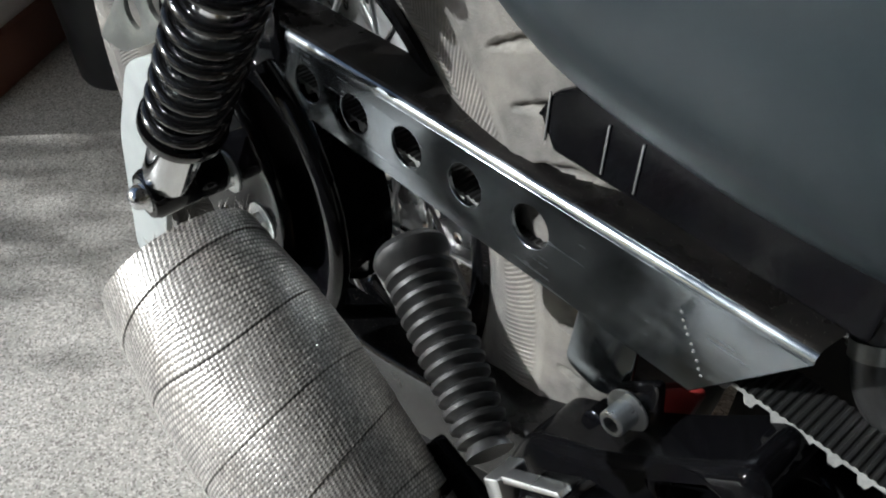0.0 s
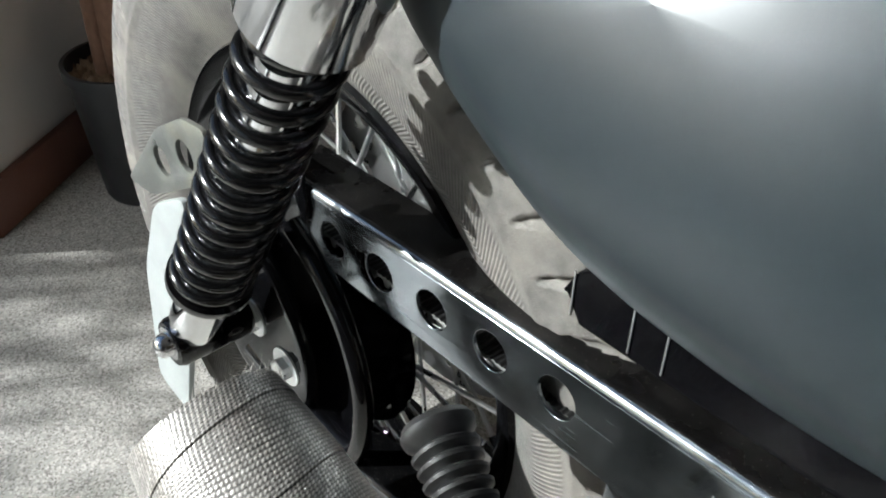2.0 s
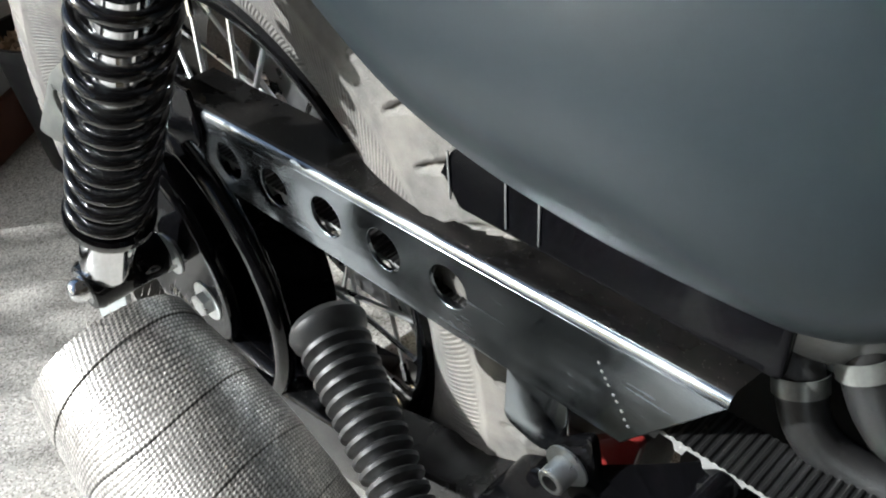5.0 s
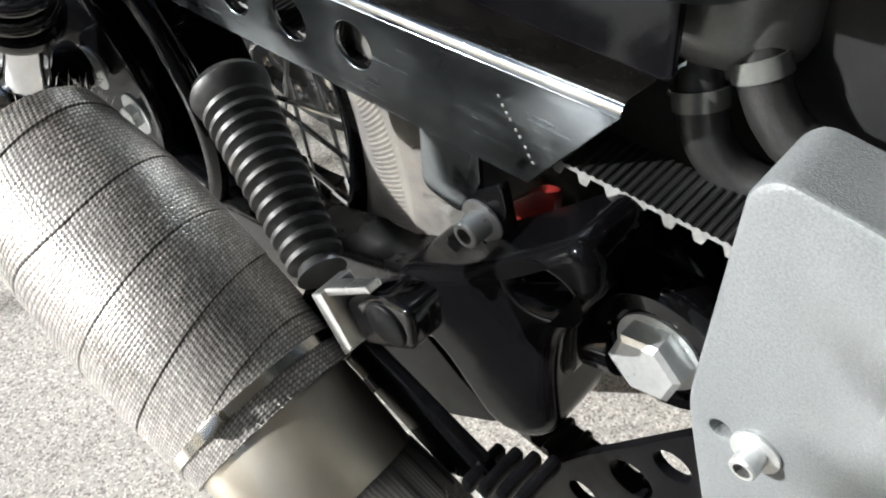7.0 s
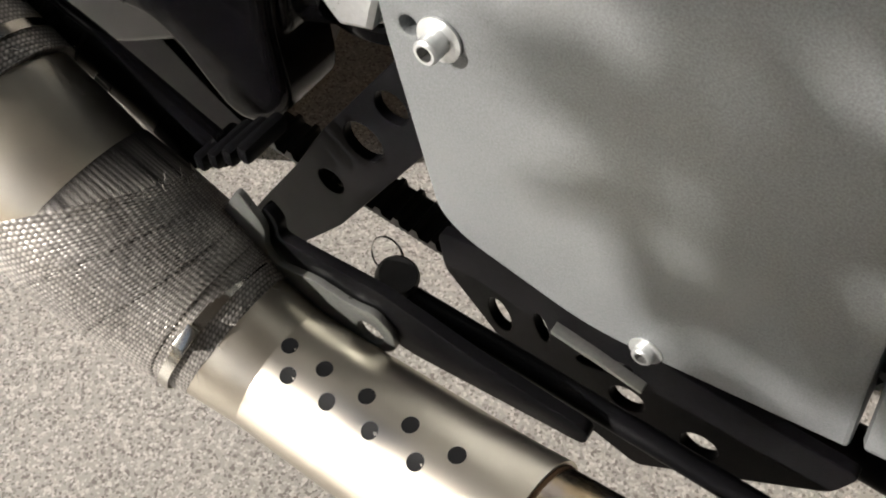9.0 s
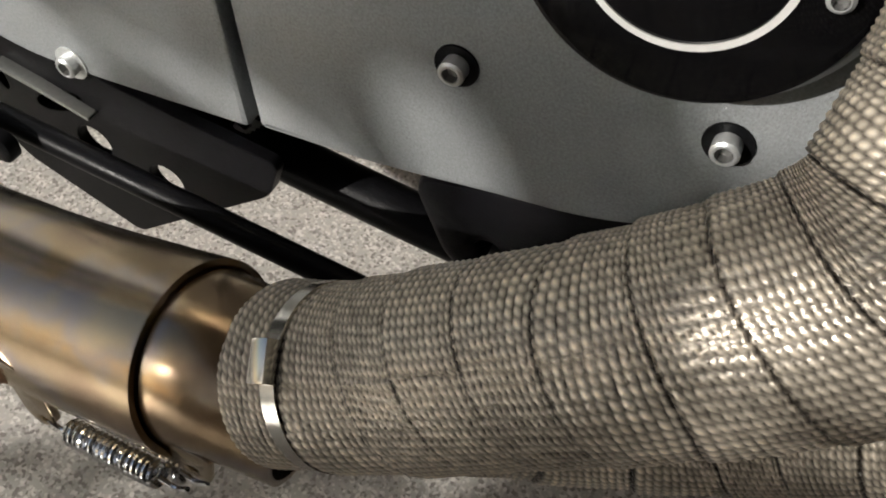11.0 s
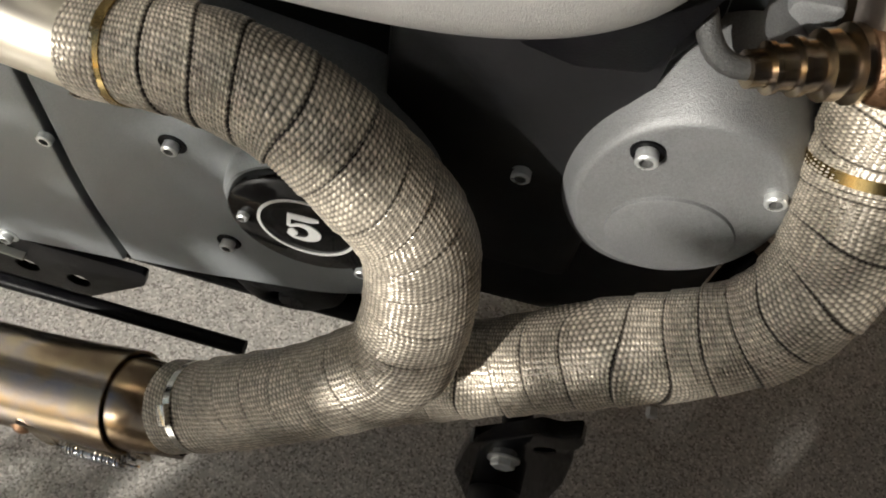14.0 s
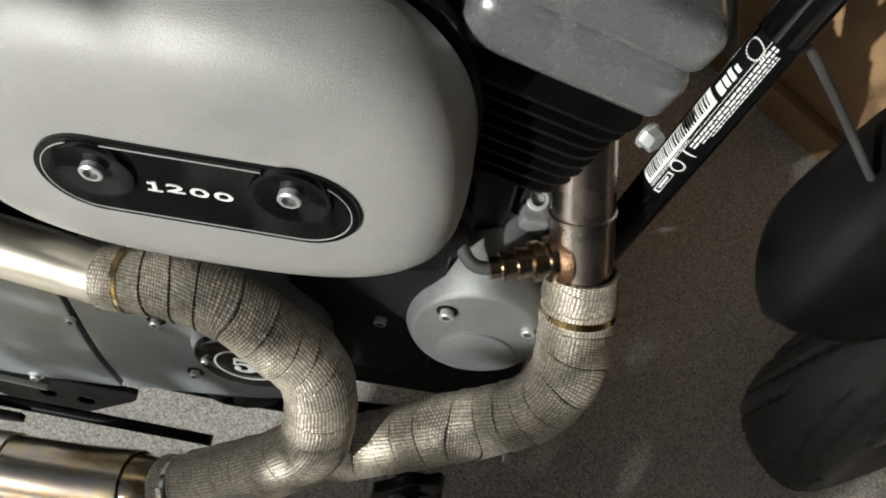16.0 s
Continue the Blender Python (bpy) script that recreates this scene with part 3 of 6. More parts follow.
for bx in ((WX1 - 0.06, -0.13, WZ0, WX1, -0.06, WZ1), (WX0 + 0.06, -0.13, WZ1 - 0.06, WX1 - 0.06, -0.06, WZ1), (WX0 + 0.06, -0.13, WZ0, WX1 - 0.06, -0.06, WZ0 + 0.06)):
    room_part("window_frame", box(*bx, 0.004), M_SATIN, "", "", window)
pane = room_part("pane", box(WX0 + 0.06, -0.10, WZ0 + 0.06, WX1 - 0.06, -0.094, WZ1 - 0.06, 0), M_GLASS, "", "", window)
pane.visible_shadow = False
glass_door = room_part("door_1", box(DX0, -0.13, 0.0, DX0 + 0.05, -0.06, WZ1, 0.004), M_SATIN, "dark framed glass door letting in sunlight", "door")
for bx in ((DX1 - 0.05, -0.13, 0.0, DX1, -0.06, WZ1), (DX0 + 0.05, -0.13, WZ1 - 0.06, DX1 - 0.05, -0.06, WZ1), (DX0 + 0.05, -0.13, 0.004, DX1 - 0.05, -0.06, 0.05)):
    room_part("door_frame", box(*bx, 0.004), M_SATIN, "", "", glass_door)
pane = room_part("pane", box(DX0 + 0.05, -0.10, 0.05, DX1 - 0.05, -0.094, WZ1 - 0.06, 0), M_GLASS, "", "", glass_door)
pane.visible_shadow = False

# garden outside the glass: a paved sheet, plus an unseen leafy tree and low shrub added so their leaves break up the
# sunlight
room_part("ground", box(-14.0, -14.0, -0.16, 16.0, -0.25, -0.04, 0), M_PAVING, "pale paved ground outside the glass door", "ground")


def foliage(name, clumps, n, size, seed):
    """Many folded leaves scattered in clumps (x, y, z, radius, flatness) of room coordinates."""
    rf = random.Random(seed)
    V, F = [], []
    for _ in range(n):
        cx0, cy0, cz0, rad, flat = rf.choice(clumps)
        while True:
            p = Vector([rf.uniform(-1, 1) for _ in range(3)])
            if p.length < 1:
                break
        p = Vector((cx0 + p.x * rad, cy0 + p.y * rad * 0.35, cz0 + p.z * rad * flat))
        d = Vector((rf.gauss(0, 1), rf.gauss(0, 1), rf.gauss(-0.4, 0.6))).normalized()
        e = d.orthogonal().normalized()
        e = Matrix.Rotation(rf.uniform(0, 6.28), 3, d) @ e
        up = d.cross(e) * 0.12
        ln = size * rf.uniform(0.6, 1.2)
        b = len(V)
        V += [tuple(q) for q in (p, p + d * ln * 0.45 + e * ln * 0.22 + up * ln, p + d * ln, p + d * ln * 0.45 - e * ln * 0.22 + up * ln)]
        F += [(b, b + 1, b + 2), (b, b + 2, b + 3)]
    me = bpy.data.meshes.new(name)
    me.from_pydata([tuple(ROOM @ Vector(v)) for v in V], [], F)
    return me


def limb(name, pts, parent):
    me = tube_mesh(name, [(*(ROOM @ Vector(p[:3])), p[3]) for p in pts], 12, 0.04, 0)
    return part(name, me, M_BARK, parent)


tree = thing("tree", "unseen leafy tree added outside to dapple the sunlight", "tree")
limb("trunk", [(2.42, -1.30, -0.05, 0.05), (2.40, -1.28, 0.6, 0.042), (2.46, -1.30, 1.1, 0.034), (2.44, -1.30, 1.55, 0.016)], tree)
for lp in ([(2.42, -1.29, 0.8, 0.02), (2.2, -1.25, 1.12, 0.013), (1.98, -1.22, 1.38, 0.006), (1.80, -1.2, 1.56, 0.004)], [(2.45, -1.30, 0.95, 0.02), (2.75, -1.3, 1.3, 0.012), (2.95, -1.3, 1.6, 0.006)], [(2.45, -1.30, 1.2, 0.012), (2.28, -1.24, 1.55, 0.007), (2.1, -1.2, 1.9, 0.003)]):
    limb("branch", lp, tree)
tagged(part("spray", foliage("spray", SPRAY_CLUMPS, SPRAY_LEAVES, 0.105, 6), M_LEAF, tree, "thin outer twigs with few leaves", smooth=0), kind="stuff")
tagged(part("crown", foliage("crown", TREE_CLUMPS, TREE_LEAVES, 0.085, 5), M_LEAF, tree, "loose crown of small green leaves", smooth=0), kind="stuff")
shrub = thing("shrub", "unseen green shrub added outside to soften the sunlight", "shrub")
for lp in ([(1.10, -3.0, -0.05, 0.02), (1.05, -3.0, 0.6, 0.014), (1.15, -3.0, 1.5, 0.005)], [(1.13, -3.0, -0.05, 0.02), (1.28, -3.0, 0.7, 0.014), (1.40, -3.0, 1.6, 0.004)]):
    limb("stem", lp, shrub)
tagged(part("leaves", foliage("leaves", SHRUB_CLUMPS, SHRUB_LEAVES, 0.075, 8), M_LEAF, shrub, "small green leaves", smooth=0), kind="stuff")

# potted plant by the wall
pot = thing("potted_plant", "dark plastic pot with bark chips and bare brown trunks", "plant", (-1.638, 0.122, 0))
pot.scale = (0.56, 0.56, 0.76)
part("pot", lathe([(0.0, 0.0), (0.105, 0.0), (0.112, 0.01), (0.148, 0.27), (0.156, 0.272), (0.156, 0.295), (0.145, 0.295), (0.140, 0.25), (0.0, 0.25)], 40), M_POT, pot)
soil = bmesh.new()
bmesh.ops.create_grid(soil, x_segments=26, y_segments=26, size=0.139)
rs = random.Random(4)
for v in soil.verts:
    k = max(abs(v.co.x), abs(v.co.y)) / max(1e-6, math.hypot(v.co.x, v.co.y))
    v.co.x, v.co.y = v.co.x * k, v.co.y * k
    v.co.z = 0.262 + rs.uniform(-0.006, 0.014)
part("mulch", soil, M_SOIL, pot, smooth=0)
for dx, dy, r, lx in ((0.0, 0.0, 0.036, -0.05), (0.03, 0.105, 0.028, -0.04), (-0.03, -0.035, 0.024, -0.02)):
    part("trunk", tube_mesh("trunk", [(dx, dy, 0.22, r * 1.15), (dx + lx * 0.3, dy, 0.5, r), (dx + lx, dy + 0.02, 0.9, r * 0.9), (dx + lx * 1.4, dy + 0.03, 1.4, r * 0.8)], 16, 0.02, 0), M_BARK, pot)

# wooden chest far behind the front wheel
chest = thing("wooden_chest", "orange brown wooden chest standing on the terrazzo floor", "chest")
CHEST = Matrix(((0.707, 0.707, 0, 0.702), (-0.707, 0.707, 0, 0.690), (0, 0, 1, 0), (0, 0, 0, 1)))
wb = box(-0.7, 0.026, 0.0, 1.3, 0.65, 0.82, 0.004)
wb.transform(CHEST)
part("body", wb, M_WOOD, chest)
wb = box(-0.72, 0.0, 0.0, 1.32, 0.022, 0.06, 0.003)
wb.transform(CHEST)
part("plinth", wb, M_WOOD, chest, "lighter wooden plinth strip")

# ---- the motorcycle ----
bike = thing("motorcycle", "black and grey custom motorcycle with wrapped exhaust on terrazzo floor", "motorcycle", (-0.86, 0, 0))
BIKE = Matrix.Translation((0.86, 0, 0))


def bp(name, data, material, parent=None, label="", smooth=40):
    """A part of the motorcycle, given in room coordinates."""
    ob = part(name, data, material, parent or bike, label, smooth)
    if parent is None:
        ob.matrix_parent_inverse = BIKE
    return ob


# rear wheel
AX = Vector((-0.862, -0.004, 0.352))
WH = aim(AX, (0, 1, 0))


def tyre_mesh(name, R, half, rim_r, sipes, n=720, rib=0.0004, depth=0.006):
    """A tyre round local z with slanting shoulder grooves and fine sidewall ribs."""
    side = [(0.0, 0.64), (0.05, 0.70), (0.18, 0.85), (0.38, 0.97), (0.55, 1.0), (0.72, 0.94), (0.84, 0.82), (0.93, 0.60), (0.98, 0.31), (1.0, 0.0)]
    sp = smooth_path([(rim_r + (R - rim_r) * q, half * w, 0.0) for q, w in side], 0.0028)[:, :2]
    prof = np.concatenate([sp * (1, -1), sp[::-1][1:]])
    ang = np.linspace(0, 2 * np.pi, n, endpoint=False)[None, :]
    r, z = prof[:, 0][:, None], prof[:, 1][:, None]
    share = (r - rim_r) / (R - rim_r)
    slant = ang * sipes / (2 * np.pi) + 3.2 * np.abs(z) / half + 0.5 * (z > 0)
    ph = slant - np.floor(slant)
    cut = (np.abs(ph - 0.5) < np.clip(0.03 + 0.6 * (share - 0.575), 0.0, 0.10)) & (np.abs(z) / half > 0.25) & (share > 0.575) & (share < 0.985)
    rings = 0.0009 * (np.abs(share - 0.68) < 0.015) + 0.001 * (np.abs(share - 0.5) < 0.02)
    rr = r - depth * cut * (share > 0.8)
    zz = z + np.sign(z) * (rings - 0.7 * depth * cut * (share <= 0.8)) + 0 * ang
    V = np.stack([rr * np.cos(ang), rr * np.sin(ang), zz], -1)
    me = grid_mesh(name, np.concatenate([V, V[:1]]))
    lane = np.abs(share - 0.24) * 22.0
    phase = np.concatenate([ang * 60.0 + lane, (ang * 60.0 + lane)[:1]])
    mask = ((share > 0.06) & (share < 0.44) & (np.abs(share - 0.50) > 0.02)) * 1.0 + 0 * ang
    for nm, val in (("phase", phase), ("ribbed", np.concatenate([mask, mask[:1]]))):
        me.attributes.new(nm, "FLOAT", "POINT").data.foreach_set("value", val.reshape(-1).astype(np.float32))
    return me


def add_ribs(m, freq=40.0):
    """Fine moulded chevron ribs on the sidewall of a tyre material, with the grooves' shade put into the colour."""
    N, L = m.node_tree.nodes, m.node_tree.links
    ph, mk, mul, sn, gate, bp2 = (N.new(k) for k in ("ShaderNodeAttribute", "ShaderNodeAttribute", "ShaderNodeMath", "ShaderNodeMath", "ShaderNodeMath", "ShaderNodeBump"))
    ph.attribute_name, mk.attribute_name = "phase", "ribbed"
    mul.operation, sn.operation, gate.operation = "MULTIPLY", "SINE", "MULTIPLY"
    mul.inputs[1].default_value = freq
    L.new(ph.outputs["Fac"], mul.inputs[0])
    L.new(mul.outputs[0], sn.inputs[0])
    L.new(sn.outputs[0], gate.inputs[0])
    L.new(mk.outputs["Fac"], gate.inputs[1])
    bp2.inputs["Strength"].default_value, bp2.inputs["Distance"].default_value = 0.6, 0.0005
    L.new(gate.outputs[0], bp2.inputs["Height"])
    b = N["Principled BSDF"]
    low, groove_shade = N.new("ShaderNodeMapRange"), N.new("ShaderNodeMix")
    low.inputs["From Min"].default_value, low.inputs["From Max"].default_value = 0.1, -0.9
    low.inputs["To Max"].default_value = 0.42
    L.new(gate.outputs[0], low.inputs["Value"])
    groove_shade.data_type = "RGBA"
    groove_shade.inputs["B"].default_value = (0.03, 0.029, 0.027, 1)
    L.new(low.outputs[0], groove_shade.inputs["Factor"])
    L.new(b.inputs["Base Color"].links[0].from_socket, groove_shade.inputs["A"])
    L.new(groove_shade.outputs["Result"], b.inputs["Base Color"])
    old = b.inputs["Normal"].links[0].from_socket
    L.new(old, bp2.inputs["Normal"])
    L.new(bp2.outputs[0], b.inputs["Normal"])


add_ribs(M_TYRE, 7.5)
tm = tyre_mesh("rear_tyre", 0.346, 0.072, 0.199, 56, 1120)
tm.transform(WH)
bp("rear_tyre", tm, M_TYRE, label="dusty grey rear tyre with ribbed sidewall", smooth=0)
rim = bp("rear_rim", lathe([(0.196, -0.052), (0.203, -0.054), (0.205, -0.050), (0.200, -0.045), (0.187, -0.040), (0.178, -0.012), (0.178, 0.012), (0.187, 0.040), (0.200, 0.045), (0.205, 0.050), (0.203, 0.054), (0.196, 0.052),
                            (0.184, 0.046), (0.173, 0.012), (0.173, -0.012), (0.184, -0.046)], 96, WH, True), M_GLOSS, label="gloss black laced wheel rim")
hub = bp("rear_hub", lathe([(0.0, -0.052), (0.032, -0.052), (0.036, -0.048), (0.036, -0.040), (0.024, -0.034), (0.024, 0.034), (0.036, 0.040), (0.036, 0.048), (0.03, 0.052), (0.0, 0.052)], 40, WH), M_CHROME, label="chrome wheel hub")
for k in range(40):
    side = -1 if k % 2 else 1
    a0, a1 = 2 * math.pi * k / 40, 2 * math.pi * (k + (3.2 if k % 4 < 2 else -3.2)) / 40
    p0 = Vector((0.033 * math.cos(a1), 0.033 * math.sin(a1), side * 0.043))
    p1 = Vector((0.180 * math.cos(a0), 0.180 * math.sin(a0), side * 0.008))
    q = p1 + (p0 - p1).normalized() * 0.022
    sm = tube_mesh("spoke", [(*p0, 0.0021), (*p1, 0.0021)], 8, 0.2, 0)
    sm.transform(WH)
    s = bp("spoke", sm, M_ALU)
    nm = tube_mesh("nipple", [(*p1, 0.0038), (*q, 0.0036)], 8, 0.2, 0)
    nm.transform(WH)
    part("nipple", nm, M_CHROME, s)
disc = [(0.146 * math.cos(2 * math.pi * k / 72), 0.146 * math.sin(2 * math.pi * k / 72)) for k in range(72)]
db = plate(disc, 0.0, 0.005, [(0.122 * math.cos(a), 0.122 * math.sin(a), 0.006) for a in np.linspace(0, 2 * np.pi, 18, endpoint=False)] + [(0.098 * math.cos(a), 0.098 * math.sin(a), 0.011) for a in np.linspace(0.1, 2 * np.pi + 0.1, 9, endpoint=False)], 0.0006, 14)
db.transform(Matrix.Translation(AX + Vector((0, 0.062, 0))))
bp("brake_disc", db, M_ALU, label="drilled steel brake disc behind the spokes")
bp("rear_pulley", lathe([(0.03, -0.044), (0.090, -0.047), (0.105, -0.048), (0.105, -0.051), (0.095, -0.0515), (0.095, -0.083), (0.086, -0.084), (0.080, -0.078), (0.05, -0.076), (0.0, -0.074)], 96, WH), M_GLOSS, label="gloss black belt pulley")

# swingarm and axle plate
arm = bp("swingarm", tube_mesh("swingarm", [(-0.90, -0.095, 0.305, 0.016), (-0.82, -0.092, 0.278, 0.016), (-0.70, -0.088, 0.272, 0.016), (-0.60, -0.086, 0.296, 0.016), (-0.52, -0.086, 0.338, 0.016), (-0.44, -0.086, 0.366, 0.016)], 28, 0.01, 0), M_GLOSS, label="gloss black swingarm with dust")
part("arm_box", plate(rounded([(-0.80, 0.281), (-0.703, 0.299), (-0.607, 0.331), (-0.550, 0.357), (-0.500, 0.378), (-0.455, 0.392), (-0.455, 0.345), (-0.545, 0.302), (-0.60, 0.274), (-0.666, 0.250), (-0.80, 0.222)], 0.010), -0.108, -0.070, (), 0.005, 24, 4), M_ARM, arm, "gloss black box section of the swingarm")
part("arm_cheek", plate(rounded([(-0.90, 0.268), (-0.81, 0.284), (-0.78, 0.290), (-0.78, 0.231), (-0.82, 0.224), (-0.90, 0.214)], 0.004), -0.1165, -0.1075, (), 0.0035, 24, 3), M_FRAME, arm)
axp = bp("axle_plate", plate(rounded([(-0.945, 0.40), (-0.905, 0.435), (-0.855, 0.42), (-0.815, 0.36), (-0.815, 0.305), (-0.85, 0.27), (-0.91, 0.275), (-0.95, 0.33)], 0.03), -0.108, -0.098, (), 0.005), M_GLOSS, label="gloss black axle carrier plate")
hex_bolt(axp, (-0.882, -0.109, 0.352), r=0.0115, h=0.009, washer=0.017, spin=12)
hex_bolt(axp, (-0.840, -0.109, 0.330), r=0.0095, h=0.008, washer=0.016, spin=40)
bp("pulley_shield", tube_mesh("pulley_shield", [(-0.868 + 0.118 * math.cos(a), -0.104, 0.356 + 0.124 * math.sin(a), 0.0075) for a in np.linspace(1.15, -1.0, 14)], 12, 0.01, 0), M_GLOSS, label="curved gloss black shield at the pulley edge")


def belt_mesh(name, y0, y1):
    """A toothed belt round both pulleys: ribs outside, teeth inside."""
    C1, R1, C2, R2 = np.array([-0.862, 0.352]), 0.100, np.array([-0.28, 0.315]), 0.138
    d = C2 - C1
    L = np.hypot(*d)
    base, off = math.atan2(d[1], d[0]), math.acos((R1 - R2) / L)
    pts = []
    a0, a1 = base + off, base - off
    for a in np.linspace(a0, a1 + 2 * np.pi, 200):
        pts.append(C1 + R1 * np.array([math.cos(a), math.sin(a)]))
    for a in np.linspace(a1, a0, 60):
        pts.append(C2 + R2 * np.array([math.cos(a), math.sin(a)]))
    P = np.array(pts + pts[:1])
    s = np.r_[0, np.cumsum(np.hypot(*np.diff(P, axis=0).T))]
    n = int(s[-1] / 0.0005)
    q = np.linspace(0, s[-1], n, endpoint=False)
    X, Z = np.interp(q, s, P[:, 0]), np.interp(q, s, P[:, 1])
    T = np.stack([np.roll(X, -1) - np.roll(X, 1), np.roll(Z, -1) - np.roll(Z, 1)], 1)
    T /= np.linalg.norm(T, axis=1)[:, None]
    N = np.stack([T[:, 1], -T[:, 0]], 1)
    mid = (C1 + C2) / 2
    N *= np.sign(((np.stack([X, Z], 1) - mid) * N).sum(1))[:, None]
    out = 0.0012 + 0.0004 * np.clip(2 * np.sin(2 * np.pi * q / 0.0042), -1, 1)
    inn = -0.0012 - 0.0050 * np.clip(np.cos(2 * np.pi * q / 0.014) * 1.4, 0, 1)
    rings = []
    for yy, h in ((y0, out), (y1, out), (y1, inn), (y0, inn)):
        rings.append(np.stack([X + N[:, 0] * h, np.full(n, yy), Z + N[:, 1] * h], 1))
    me = grid_mesh(name, np.stack(rings + rings[:1]))
    me.materials.append(M_RUBBER)
    me.materials.append(M_BELTSIDE)
    row = np.arange(len(me.polygons)) // n
    me.polygons.foreach_set("material_index", (row % 2).astype(np.int32))
    return me


bp("drive_belt", belt_mesh("drive_belt", -0.081, -0.052), M_RUBBER, label="ribbed black toothed drive belt", smooth=30)


# belt guard
def guard():
    n = 60
    bm = plate([(-0.862, 0.433), (-0.862, 0.482), (-0.452, 0.496), (-0.497, 0.438)], -0.0875, -0.085, [(-0.799 + 0.0485 * k, 0.4595 + 0.00225 * k, 0.0130) for k in range(5)], 0.0006, 30)
    rows = []
    for x, zf in ((-0.862, 0.482), (-0.6, 0.49095), (-0.452, 0.496)):
        row = []
        for k in range(7):
            a = math.pi / 2 * k / 6
            row.append((x, -0.0875 + 0.006 * (1 - math.cos(a)), zf + 0.006 * math.sin(a)))
        row.append((x + (0.004 if x > -0.5 else 0), -0.049, zf + 0.0062))
        row.append((x + (0.004 if x > -0.5 else 0), -0.0485, zf - 0.003))
        rows.append(row)
    vs = [[bm.verts.new(p) for p in row] for row in rows]
    for a, b in zip(vs, vs[1:]):
        for k in range(len(a) - 1):
            bm.faces.new((a[k], a[k + 1], b[k + 1], b[k]))
    bmesh.ops.remove_doubles(bm, verts=bm.verts, dist=0.0003)
    for fc in bm.faces:
        fc.normal_update()
        fc.material_index = 1 if abs(fc.normal.z) > 0.9 and fc.calc_center_median().z > 0.48 else 0
    me = bpy.data.meshes.new("belt_guard")
    bmesh.ops.recalc_face_normals(bm, faces=bm.faces)
    bm.to_mesh(me)
    bm.free()
    me.materials.append(M_DARKCHROME)
    me.materials.append(M_DUST)
    return me


gd = bp("belt_guard", guard(), M_DARKCHROME, label="polished dark chrome belt guard with five round holes", smooth=50)
part("rear_bracket", plate([(-0.885, 0.435), (-0.885, 0.50), (-0.825, 0.502), (-0.82, 0.475), (-0.832, 0.44)], -0.0915, -0.088, (), 0.001), M_GLOSS, gd)
part("guard_stay", plate(rounded([(-0.568, 0.440), (-0.530, 0.446), (-0.529, 0.402), (-0.545, 0.388), (-0.571, 0.394)], 0.008), -0.0845, -0.0815, (), 0.0008), M_DARKCHROME, gd)
part("stay_tab", plate(rounded([(-0.536, 0.408), (-0.510, 0.434), (-0.504, 0.401), (-0.522, 0.380)], 0.007), -0.0915, -0.086, (), 0.0015), M_GLOSS, gd)
socket_bolt(gd, (-0.522, -0.092, 0.403), r=0.0075, h=0.014, washer=0.0125)
part("stay_foot", box(-0.546, -0.096, 0.366, -0.512, -0.076, 0.380, 0.003), M_GLOSS, gd)

# shock absorber
S0, S1 = Vector((-0.887, -0.155, 0.362)), Vector((-0.683, -0.138, 0.725))
SD = (S1 - S0).normalized()
SM = aim(S0, SD)
sh = bp("shock_absorber", lathe([(0.0, 0.0), (0.017, 0.005), (0.0185, 0.012), (0.0185, 0.062), (0.016, 0.066), (0.016, 0.080), (0.0168, 0.082), (0.0168, 0.32), (0.0, 0.32)], 36, SM), M_CHROME, label="chrome rear shock absorber with black coil spring")
coil = []
N_COIL, H0, H1 = 13.5, 0.082, 0.338
for k in range(int(N_COIL * 36) + 1):
    t = k / (N_COIL * 36)
    coil.append((0.0238 * math.cos(2 * math.pi * N_COIL * t), 0.0238 * math.sin(2 * math.pi * N_COIL * t), H0 + (H1 - H0) * t, 0.0040))
cm = tube_mesh("coil_spring", coil, 12, 0.02, 0)
cm.transform(SM)
part("coil_spring", cm, M_SPRING, sh, "gloss black coil spring")
part("spring_seat", lathe([(0.012, 0.074), (0.027, 0.074), (0.029, 0.078), (0.029, 0.084), (0.02, 0.088), (0.012, 0.088)], 36, SM), M_GLOSS, sh)
part("shroud", lathe([(0.029, 0.328), (0.0325, 0.328), (0.0325, 0.410), (0.031, 0.414), (0.0, 0.415)], 48, SM), M_CHROME, sh, "chrome upper shroud")
part("top_eye", lathe([(0.0, 0.412), (0.026, 0.412), (0.026, 0.46), (0.0, 0.465)], 24, SM), M_GLOSS, sh)
part("inner_rod", lathe([(0.006, 0.30), (0.008, 0.30), (0.008, 0.332), (0.006, 0.332)], 16, SM), M_CHROME, sh)
part("clevis", lathe([(0.0, -0.03), (0.017, -0.03), (0.019, -0.026), (0.019, 0.026), (0.017, 0.03), (0.0, 0.03)], 28, aim(S0 + Vector((0, 0.012, -0.004)), (0, 1, 0))), M_GLOSS, sh)
part("acorn_nut", lathe([(0.0, 0.012), (0.004, 0.0115), (0.0074, 0.0095), (0.0092, 0.006), (0.0096, 0.001), (0.0135, 0.001), (0.0135, -0.003), (0.0, -0.003)], 12, aim((-0.887, -0.173, 0.359), (0, -1, 0))), M_CHROME, sh)
bp("luggage_bracket", plate(rounded([(-1.076, 0.381), (-1.03, 0.386), (-0.93, 0.445), (-0.915, 0.495), (-0.95, 0.492), (-1.0, 0.462)], 0.012), -0.108, -0.104, [(-0.998, 0.434, 0.013), (-0.955, 0.458, 0.013)], 0.0008), M_TARNISH, label="thin dull grey metal bracket with two round holes")
